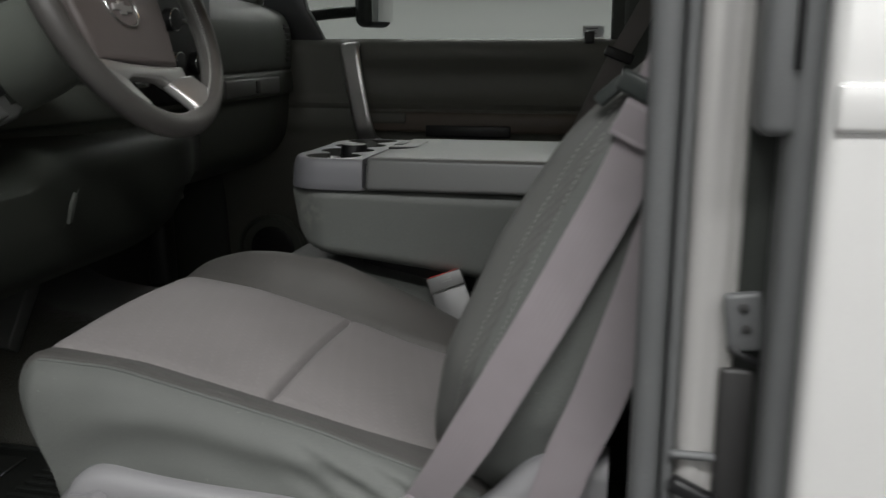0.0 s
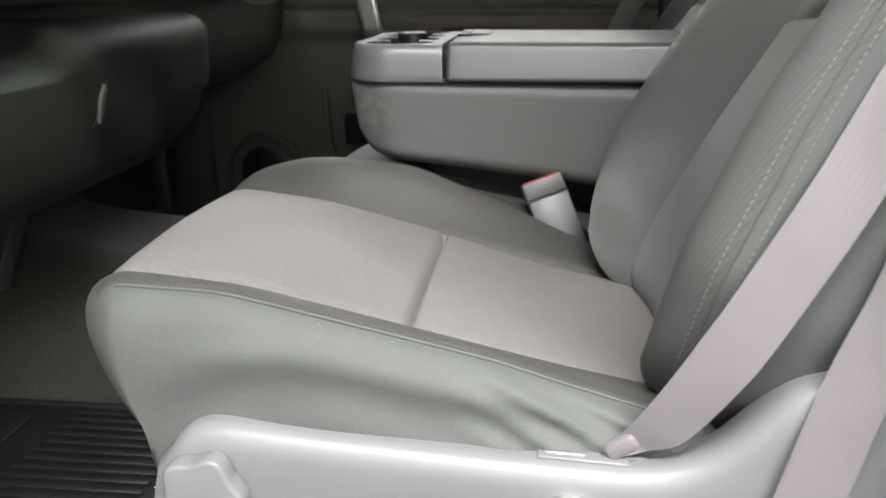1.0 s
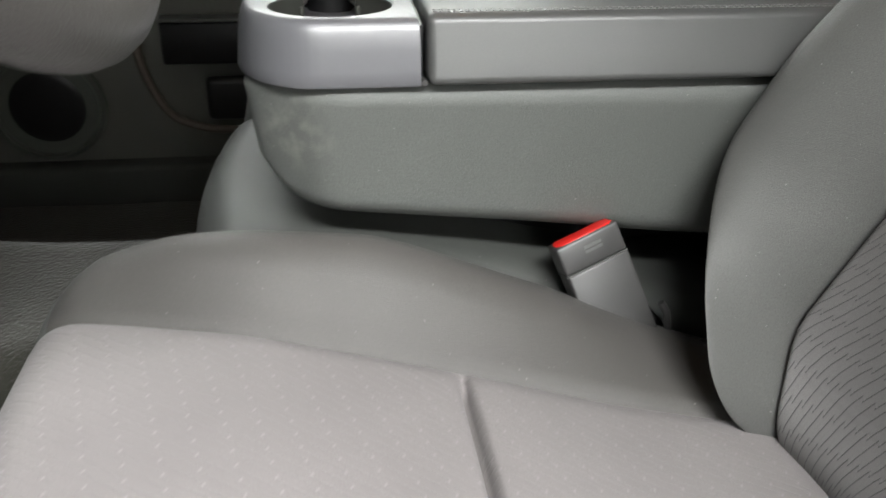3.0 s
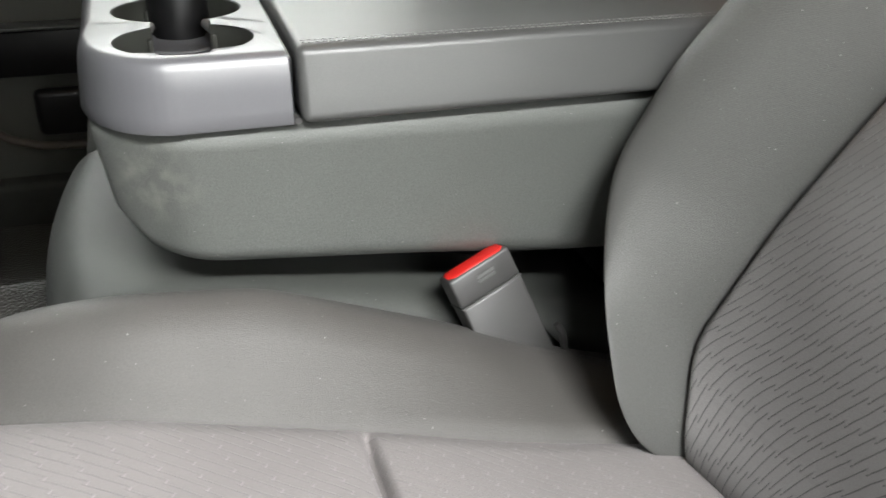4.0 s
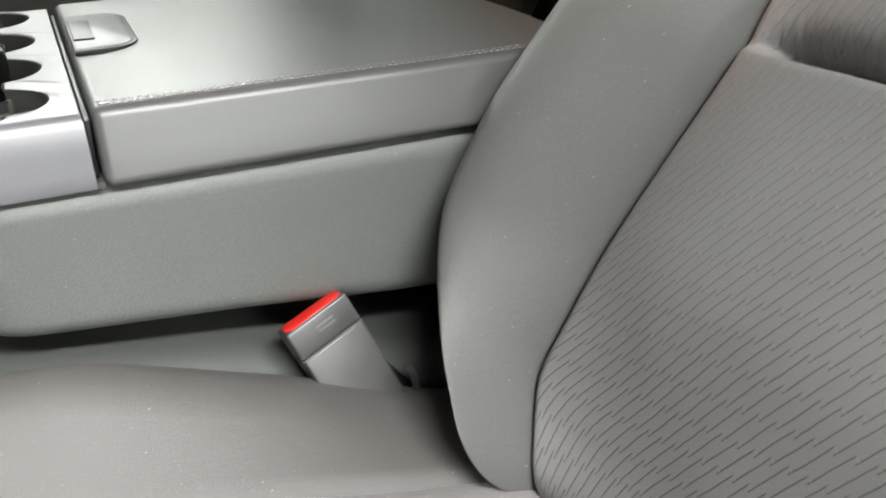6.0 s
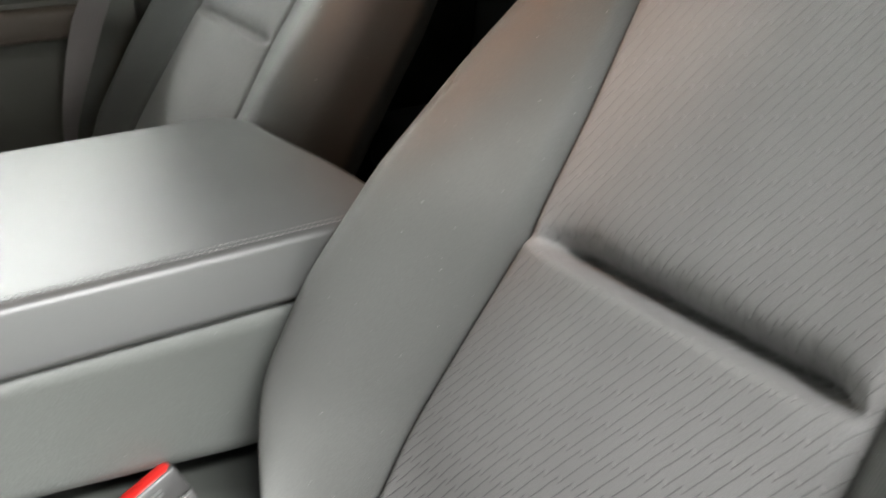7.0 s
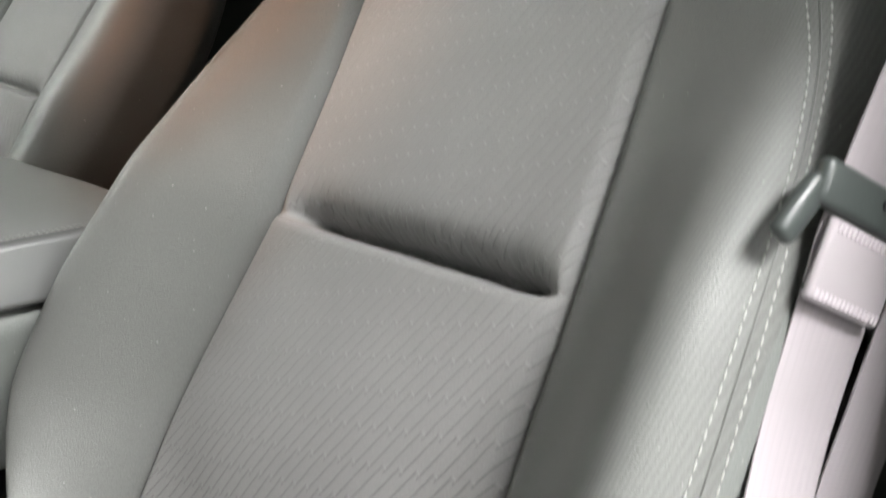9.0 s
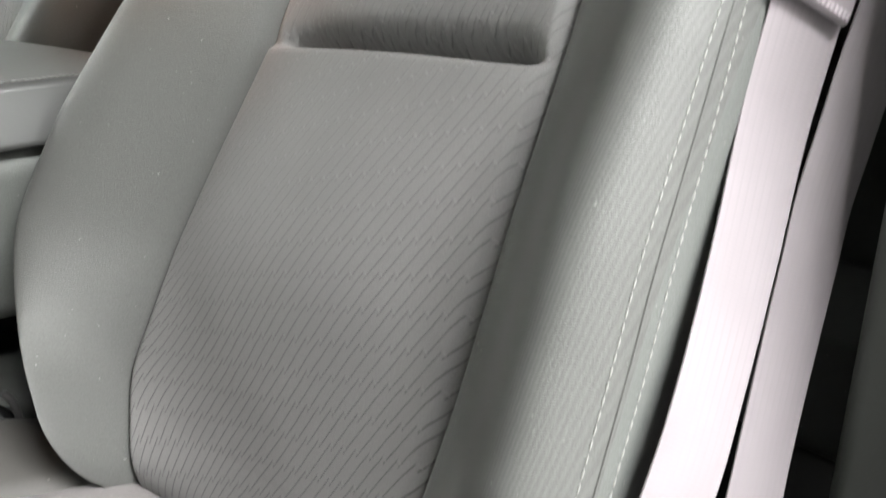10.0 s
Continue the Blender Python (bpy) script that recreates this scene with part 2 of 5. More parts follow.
TRIM = surface("cab_trim_plastic", (0.055, 0.060, 0.053), 0.6, grain=700, relief=0.25, vary=0.1)
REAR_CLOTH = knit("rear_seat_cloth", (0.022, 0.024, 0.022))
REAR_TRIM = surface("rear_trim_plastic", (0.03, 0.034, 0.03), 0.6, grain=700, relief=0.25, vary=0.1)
LEATHER_WHEEL = surface("wheel_leather", (0.070, 0.066, 0.062), 0.34, grain=600, relief=0.5, vary=0.15, distance=0.0006)
HUB = surface("wheel_hub_plastic", (0.10, 0.085, 0.08), 0.5, grain=900, relief=0.2, vary=0.08)
GLASS = glass("window_glass")
MIRROR = surface("mirror_silver", (0.9, 0.9, 0.9), 0.03, 1.0, relief=0.0, vary=0.0, spread=0.01)
WALL = surface("workshop_wall_paint", (0.80, 0.80, 0.78), 0.6, grain=60, relief=0.2, blotch=1.2, vary=0.05)
# for the made-up walls and ceiling: dark, so that little light bounces back
DARK_ROOM = surface("unseen_dark_room", (0.20, 0.205, 0.20), 0.7, grain=60, relief=0.3, blotch=1.2, vary=0.12)
CONCRETE = surface("workshop_concrete", (0.11, 0.11, 0.108), 0.45, grain=80, relief=0.3, blotch=1.5, vary=0.2, distance=0.002)
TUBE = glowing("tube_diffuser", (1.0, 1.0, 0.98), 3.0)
LENS = glowing("dome_lens", (1.0, 0.55, 0.25), 12.0)
PAPER = surface("label_paper", (0.72, 0.74, 0.76), 0.6, relief=0.05, vary=0.04)
INK = surface("label_ink", (0.12, 0.13, 0.16), 0.6, relief=0.0)

for glossy, level in ((DASH_SHADED, 0.22), (LEATHER, 0.65), (TRAY, 0.95), (SHIELD, 0.8), (BUCKLE, 0.8)):
    glossy.node_tree.nodes["Principled BSDF"].inputs["Specular IOR Level"].default_value = level

# ------------------------------------------------------------------ mesh helpers


def finish(ob, parent=None, label="", kind=""):
    if parent is not None:
        ob.parent = parent
        ob.matrix_parent_inverse = parent.matrix_world.inverted()
    return tagged(ob, label, kind=kind)


def thing(name, place, label, category, group="", kind=""):
    """An Empty at the base of a thing with parts."""
    ob = new(name)
    ob.empty_display_size = 0.05
    ob.matrix_world = Matrix.Translation(place)
    bpy.context.view_layer.update()
    return tagged(ob, label, category, group, kind)


def part(name, bm, material, parent=None, label="", smooth=True):
    me = bpy.data.meshes.new(name)
    bm.to_mesh(me)
    bm.free()
    me.materials.append(material)
    if smooth:
        me.polygons.foreach_set("use_smooth", [True] * len(me.polygons))
        me.set_sharp_from_angle(angle=radians(50))
    return finish(new(name, me), parent, label)


def raw(name, verts, faces, material, parent=None, label="", uv=None, sharp=None):
    me = bpy.data.meshes.new(name)
    me.from_pydata([tuple(v) for v in verts], [], [tuple(int(i) for i in f) for f in faces])
    me.materials.append(material)
    me.polygons.foreach_set("use_smooth", [True] * len(me.polygons))
    if sharp:
        me.set_sharp_from_angle(angle=radians(sharp))
    if uv is not None:
        layer = me.uv_layers.new(name="UVMap")
        idx = np.zeros(len(me.loops), dtype=np.int32)
        me.loops.foreach_get("vertex_index", idx)
        layer.data.foreach_set("uv", np.asarray(uv, dtype=np.float32)[idx].ravel())
    return finish(new(name, me), parent, label)


def box(size, centre=(0, 0, 0), r=0.004, seg=2, turn=None, taper=None):
    """A bevelled box. taper: (kx, ky) scale of the top against the bottom."""
    bm = bmesh.new()
    bmesh.ops.create_cube(bm, size=1.0)
    for v in bm.verts:
        v.co = Vector((v.co.x * size[0], v.co.y * size[1], v.co.z * size[2]))
        if taper and v.co.z > 0:
            v.co.x, v.co.y = v.co.x * taper[0], v.co.y * taper[1]
    if r:
        bmesh.ops.bevel(bm, geom=list(bm.edges), offset=r, segments=seg, profile=0.5, affect="EDGES", clamp_overlap=True)
    m = Matrix.Translation(centre) @ (turn if turn is not None else Matrix.Identity(4))
    bmesh.ops.transform(bm, matrix=m, verts=bm.verts)
    return bm


def lathe(profile, seg=32, m=None):
    """A turned solid from (radius, height) pairs, closed at both ends."""
    bm = bmesh.new()
    rings = [[bm.verts.new((r * math.cos(2 * math.pi * i / seg), r * math.sin(2 * math.pi * i / seg), h)) for i in range(seg)] for r, h in profile]
    for a, b in zip(rings, rings[1:]):
        for i in range(seg):
            bm.faces.new((a[i], a[(i + 1) % seg], b[(i + 1) % seg], b[i]))
    bm.faces.new(rings[0][::-1])
    bm.faces.new(rings[-1])
    bmesh.ops.recalc_face_normals(bm, faces=bm.faces)
    if m is not None:
        bmesh.ops.transform(bm, matrix=m, verts=bm.verts)
    return bm


def prism(outline, depth, m=None, r=0.0, seg=2):
    """A flat outline in x, y pulled up by depth in z, its edges rounded by r."""
    bm = bmesh.new()
    low = [bm.verts.new((x, y, 0)) for x, y in outline]
    top = [bm.verts.new((x, y, depth)) for x, y in outline]
    n = len(outline)
    f0, f1 = bm.faces.new(low[::-1]), bm.faces.new(top)
    for i in range(n):
        bm.faces.new((low[i], low[(i + 1) % n], top[(i + 1) % n], top[i]))
    bmesh.ops.recalc_face_normals(bm, faces=bm.faces)
    if r:
        bmesh.ops.bevel(bm, geom=list({*f0.edges, *f1.edges}), offset=r, segments=seg, profile=0.5, affect="EDGES", clamp_overlap=True)
    if m is not None:
        bmesh.ops.transform(bm, matrix=m, verts=bm.verts)
    return bm


def tube(points, radius, seg=10, closed=False):
    """A round bar along points; radius: a number or one a point."""
    bm = bmesh.new()
    pts = [Vector(p) for p in points]
    n = len(pts)
    rr = radius if isinstance(radius, (list, tuple)) else [radius] * n
    side = None
    rings = []
    for i, p in enumerate(pts):
        a = pts[(i - 1) % n] if closed or i else p
        b = pts[(i + 1) % n] if closed or i < n - 1 else p
        d = (b - a).normalized()
        if side is None:
            side = d.orthogonal().normalized()
        side = (side - d * side.dot(d)).normalized()
        up = d.cross(side)
        rings.append([bm.verts.new(p + rr[i] * (side * math.cos(2 * math.pi * k / seg) + up * math.sin(2 * math.pi * k / seg))) for k in range(seg)])
    pairs = list(zip(rings, rings[1:])) + ([(rings[-1], rings[0])] if closed else [])
    for a, b in pairs:
        for k in range(seg):
            bm.faces.new((a[k], a[(k + 1) % seg], b[(k + 1) % seg], b[k]))
    if not closed:
        bm.faces.new(rings[0][::-1])
        bm.faces.new(rings[-1])
    bmesh.ops.recalc_face_normals(bm, faces=bm.faces)
    return bm


def smooth_line(points, n=12):
    """A Catmull-Rom line through points."""
    p = [np.array(q, dtype=float) for q in points]
    p = [2 * p[0] - p[1], *p, 2 * p[-1] - p[-2]]
    out = []
    for i in range(1, len(p) - 2):
        for k in range(n):
            t = k / n
            out.append(0.5 * (2 * p[i] + (p[i + 1] - p[i - 1]) * t + (2 * p[i - 1] - 5 * p[i] + 4 * p[i + 1] - p[i + 2]) * t * t
                              + (3 * p[i] - p[i - 1] - 3 * p[i + 1] + p[i + 2]) * t ** 3))
    return out + [p[-2]]


def strip(points, sides, width, thick=0.0016, nw=6):
    """Belt webbing along points; sides: the unit vector across the belt at each point. Gives verts, faces, uv."""
    pts, sd = [np.array(p) for p in points], [np.array(s, dtype=float) / np.linalg.norm(s) for s in sides]
    verts, uv, faces, run = [], [], [], 0.0
    for i, p in enumerate(pts):
        d = pts[min(i + 1, len(pts) - 1)] - pts[max(i - 1, 0)]
        d /= np.linalg.norm(d)
        nrm = np.cross(sd[i], d)
        run += np.linalg.norm(p - pts[i - 1]) if i else 0
        for side in (1, -1):
            for k in range(nw + 1):
                f = k / nw - 0.5
                edge = 0.5 if abs(f) == 0.5 else 1.0
                wide = width[i] if isinstance(width, (list, np.ndarray)) else width
                verts.append(p + sd[i] * wide * f + nrm * side * thick * 0.5 * edge)
                uv.append((f + 0.5, run))
    row = 2 * (nw + 1)
    loop = list(range(nw + 1)) + list(range(2 * nw + 1, nw, -1))
    for i in range(len(pts) - 1):
        for a, b in zip(loop, loop[1:] + loop[:1]):
            faces.append((i * row + a, i * row + b, (i + 1) * row + b, (i + 1) * row + a))
    faces.append(loop[::-1])
    faces.append([(len(pts) - 1) * row + a for a in loop])
    return verts, faces, uv


def shell(xs, ys, zs):
    """The skin of a box lattice: rest points and quads."""
    ids, pts, faces = {}, [], []

    def vid(i, j, k):
        if (i, j, k) not in ids:
            ids[i, j, k] = len(pts)
            pts.append((xs[i], ys[j], zs[k]))
        return ids[i, j, k]
    nx, ny, nz = len(xs) - 1, len(ys) - 1, len(zs) - 1
    for i in range(nx):
        for j in range(ny):
            faces.append((vid(i, j, nz), vid(i + 1, j, nz), vid(i + 1, j + 1, nz), vid(i, j + 1, nz)))
            faces.append((vid(i, j, 0), vid(i, j + 1, 0), vid(i + 1, j + 1, 0), vid(i + 1, j, 0)))
    for i in range(nx):
        for k in range(nz):
            faces.append((vid(i, 0, k), vid(i + 1, 0, k), vid(i + 1, 0, k + 1), vid(i, 0, k + 1)))
            faces.append((vid(i, ny, k), vid(i, ny, k + 1), vid(i + 1, ny, k + 1), vid(i + 1, ny, k)))
    for j in range(ny):
        for k in range(nz):
            faces.append((vid(0, j, k), vid(0, j, k + 1), vid(0, j + 1, k + 1), vid(0, j + 1, k)))
            faces.append((vid(nx, j, k), vid(nx, j + 1, k), vid(nx, j + 1, k + 1), vid(nx, j, k + 1)))
    return np.array(pts), faces


def axis(lo, hi, r, core, arc=5, extra=()):
    """Lattice steps from lo to hi, closer together in the rounded bands and at the extra places."""
    vals = {round(lo + r * (1 - math.tan(math.pi / 4 * i / arc)), 5) for i in range(arc + 1)}
    vals |= {round(hi - r * (1 - math.tan(math.pi / 4 * i / arc)), 5) for i in range(arc + 1)}
    vals |= {round(v, 5) for v in np.linspace(lo + r, hi - r, core + 1)}
    for e in extra:
        vals = {v for v in vals if abs(v - e) > 0.0021}
        vals.add(round(e, 5))
    return sorted(vals)


def rounded(p, lo, hi, r):
    """Rest points of a box skin, pulled in to round its edges by r."""
    lo, hi = np.array(lo), np.array(hi)
    inner = np.clip(p, lo + r, hi - r)
    d = p - inner
    length = np.linalg.norm(d, axis=1, keepdims=True)
    return inner + np.where(length > 1e-9, d / np.maximum(length, 1e-9), 0) * r


def split(pts, faces, rest, sorts, parent, uv=None):
    """One padded form cut into its sewn panels. sorts: (name, test of a face's rest centre, material, label), first match wins."""
    rest = np.asarray(rest)
    centres = np.array([rest[list(f)].mean(axis=0) for f in faces])
    left = np.ones(len(faces), dtype=bool)
    made = []
    for name, test, material, label in sorts:
        pick = left & test(centres)
        left &= ~pick
        used = sorted({i for f, k in zip(faces, pick) if k for i in f})
        if not used:
            continue
        remap = {o: n for n, o in enumerate(used)}
        made.append(raw(name, pts[used], [[remap[i] for i in f] for f, k in zip(faces, pick) if k], material, parent, label,
                        None if uv is None else np.asarray(uv)[used]))
    return made


def sstep(a, b, x):
    t = np.clip((x - a) / (b - a), 0, 1)
    return t * t * (3 - 2 * t)


def bell(x, c, w):
    return np.exp(-((x - c) / w) ** 2)


def table(x, xs, ys, w=0.022):
    """A table of values, its corners rounded over a width w."""
    x = np.asarray(x, dtype=float)
    return sum(np.interp(x + w * k / 3, xs, ys) * c for k, c in zip(range(-3, 4), (0.07, 0.13, 0.19, 0.22, 0.19, 0.13, 0.07)))


def fuzz3(p, scale, seed=0.0):
    return np.array([noise.noise(Vector((float(q[0]) * scale + seed, float(q[1]) * scale, float(q[2]) * scale))) for q in p])


# ------------------------------------------------------------------ seats
FAR_MID = 0.280       # the line about which the two outer seats mirror
MID = 0.3025          # the cab's middle line, across the console
BACK_AT = np.array((0.398, -0.135, 0.27))
LEAN = radians(29.5)
UP_BACK = np.array((math.sin(LEAN), 0, math.cos(LEAN)))
OUT_BACK = np.array((-math.cos(LEAN), 0, math.sin(LEAN)))
C_LO, C_HI, C_R = (-0.308, -0.265, -0.17), (0.25, 0.265, 0.0), 0.045
B_LO, B_HI, B_R = (-0.365, -0.26, -0.12), (0.30, 0.26, 0.0), 0.042


def mirrored(p, far):
    p = np.array(p, dtype=float)
    if far:
        p[:, 1] = 2 * FAR_MID - p[:, 1]
    return p


def cushion_form(rest):
    """Rest places of the cushion (x along, y across from the seat's middle, z down from the top) to the world."""
    p = rounded(rest, C_LO, C_HI, C_R)
    x, w, z = p[:, 0], p[:, 1], p[:, 2]
    top = (z - C_LO[2]) / (C_HI[2] - C_LO[2])
    far_edge = 0.012 - 0.10 * x
    y = np.where(w > 0.15, far_edge + (w - 0.15) / 0.115 * (0.134 - far_edge),
                 np.where(w < -0.15, -0.308 + (w + 0.15) / 0.115 * 0.09, -0.308 + (w + 0.15) / 0.30 * (far_edge + 0.308)))
    base = table(x, [-0.29, -0.25, -0.15, 0.0, 0.12, 0.25], [0.050, 0.050, 0.040, 0.006, -0.022, -0.058])
    hump_far = 0.058 * sstep(0.15, 0.215, w) * table(x, [-0.29, -0.2, -0.05, 0.1, 0.2, 0.25], [0.08, 0.60, 0.96, 0.52, -0.10, -0.20])
    hump_near = 0.022 * sstep(-0.15, -0.235, w) * table(x, [-0.29, -0.15, 0.1, 0.2, 0.25], [0.5, 0.9, 0.9, 0.25, 0.1])
    inside = sstep(0.158, 0.142, np.abs(w))
    puff = 0.007 * inside * np.cos(np.clip(w / 0.15, -1, 1) * math.pi / 2)
    seam = -0.006 * bell(np.abs(w), 0.15, 0.005) - (0.021 * bell(x, 0.003, 0.0030) + 0.0035 * bell(x, 0.003, 0.013)) * sstep(0.152, 0.134, np.abs(w))
    sag = -0.006 * bell(x, 0.12, 0.08) * inside
    zz = z + top * (base + hump_far + hump_near + puff + seam + sag) + (1 - top) * table(x, [-0.29, 0.25], [0.02, 0.0])
    side = sstep(-0.2, -0.26, w)
    bulge = -0.014 * side * np.sin(np.clip(-z / 0.17, 0, 1) * math.pi)
    folds = side * sstep(0.03, 0.16, x) * 0.0042 * np.sin(z * 230 + x * 80) * sstep(-0.006, -0.016, z)
    waves = side * 0.0042 * np.sin(z * 95 - x * 15 + 1.0 * np.sin(x * 21)) * sstep(-0.018, -0.045, z) * sstep(-0.25, -0.12, x)
    front = sstep(-0.20, -0.308, x) * (0.125 * (1 - top) ** 2.2 + 0.036 * sstep(-0.13, -0.265, w) ** 2 + 0.02 * sstep(0.15, 0.265, w) ** 2)
    rear = (0.022 + 0.026 * sstep(-0.02, -0.20, w) + 0.034 * sstep(0.12, 0.22, w)) * sstep(0.10, 0.25, x) * top
    return np.stack([x + front + rear, y + bulge + folds + waves, zz], axis=1)


def back_form(rest, proud=1.0):
    """Rest places of the backrest (x up along it, y across, z out of its face) to the world."""
    p = rounded(rest, B_LO, B_HI, B_R)
    s, w, n = p[:, 0], p[:, 1], p[:, 2]
    a = np.abs(w)
    hw = np.where(w > 0, table(s, [-0.365, -0.32, -0.285, -0.25, -0.20, -0.12, 0.0, 0.09, 0.16, 0.22, 0.26, 0.30], [0.108, 0.132, 0.178, 0.228, 0.274, 0.287, 0.278, 0.271, 0.252, 0.222, 0.19, 0.145]),
                  table(s, [-0.365, -0.31, -0.22, 0.0, 0.09, 0.16, 0.22, 0.26, 0.30], [0.20, 0.255, 0.288, 0.278, 0.268, 0.260, 0.244, 0.216, 0.175]))
    hi_in = table(s, [-0.36, -0.335, -0.287, -0.18, -0.08, 0.0, 0.1, 0.2, 0.3], [0.105, 0.112, 0.155, 0.156, 0.145, 0.136, 0.138, 0.146, 0.148])
    hi_out = table(s, [-0.36, -0.335, -0.287, -0.18, -0.08, 0.0, 0.1, 0.2, 0.3], [0.150, 0.156, 0.166, 0.160, 0.148, 0.142, 0.133, 0.122, 0.112])
    hi = np.where(w > 0, hi_in, hi_out)
    aa = np.where(a < 0.14, a / 0.14 * hi, hi + (a - 0.14) / 0.12 * (hw - hi))
    front = (n - B_LO[2]) / (B_HI[2] - B_LO[2])
    amp_in = table(s, [-0.365, -0.3, -0.22, -0.1, 0.0, 0.09, 0.16, 0.25, 0.3], [0.045, 0.075, 0.088, 0.084, 0.074, 0.046, 0.026, 0.010, 0.0])
    amp_out = table(s, [-0.365, -0.3, -0.22, -0.1, 0.0, 0.09, 0.16, 0.25, 0.3], [0.012, 0.042, 0.070, 0.084, 0.080, 0.056, 0.032, 0.012, 0.0])
    amp = np.where(w > 0, amp_in, amp_out)
    inside = sstep(0.147, 0.133, a)
    d = s
    pleat = 1 + (0.085 * np.sin(w * 930 + 1.8 * np.sin(w * 90)) + 0.04 * np.sin(w * 331)) * bell(d, 0.010, 0.014)
    gather = np.where(d > 0, -0.066 * np.exp(-d / 0.0085) - 0.008 * np.exp(-d / 0.04), 0.006 * np.exp(d / 0.022) - 0.058 * np.exp(-((d / 0.0042) ** 2))) * pleat
    ends = sstep(0.142, 0.090, a)
    shift = (0.005 - (0.068 if proud == 1.0 else -0.03) * w) * bell(s, 0.0, 0.12)
    nn = n + front * (proud * amp * np.where(w > 0, np.sin(np.clip((a - 0.14) / 0.080, 0, 1) * math.pi / 2) - 0.30 * np.clip((a - 0.212) / 0.048, 0, 1) ** 2, sstep(0.14, 0.245, a)) + inside * (0.004 * np.cos(np.clip(w / 0.14, -1, 1) * math.pi / 2) + (1.0 if proud == 1.0 else 0.35) * gather * ends)
                      - 0.010 * bell(a, 0.14, 0.005))
    nn = nn + front * (1 - np.clip(a / 0.14, 0, 1) ** 2) * (0.014 * bell(s, -0.10, 0.11) - 0.030 * sstep(-0.14, -0.34, s))
    if proud < 1.0:                                  # the passenger's backrest leans further back
        lever = s + 0.33
        nn = nn - lever * math.sin(radians(4.0))
    q = BACK_AT + (s + shift)[:, None] * UP_BACK + nn[:, None] * OUT_BACK
    q[:, 1] = BACK_AT[1] + np.sign(w) * aa
    return q


def stitches(name, form, path, parent, far, lift=0.0006, length=0.0042, gap=0.0022, thread=None):
    """A row of sewn stitches that lie on a padded form along rest places; one mesh a seam."""
    dense = np.array(smooth_line(path, 60))
    w = mirrored(form(dense), far)
    run = np.concatenate([[0], np.cumsum(np.linalg.norm(np.diff(w, axis=0), axis=1))])
    verts, faces, s = [], [], 0.0
    while s + length < run[-1]:
        a, b = (np.array([np.interp(v, run, w[:, k]) for k in range(3)]) for v in (s, s + length))
        d = (b - a) / np.linalg.norm(b - a)
        u = np.cross(d, OUT_BACK)
        u /= np.linalg.norm(u)
        v = np.cross(u, d)
        k0 = len(verts)
        for c, e in ((a, 0.4), ((a + b) / 2, 1.0), (b, 0.4)):
            for i in range(5):
                t = math.pi * i / 4
                verts.append(c + v * lift * 0.5 + e * 0.0007 * (u * math.cos(t) + v * math.sin(t) * 1.2))
        for r in range(2):
            for i in range(4):
                faces.append((k0 + r * 5 + i, k0 + r * 5 + i + 1, k0 + r * 5 + i + 6, k0 + r * 5 + i + 5))
        s += length + gap
    return raw(name, verts, faces, thread or THREAD, parent, "pale double topstitching" if thread is None else "faint tone-on-tone stitching")


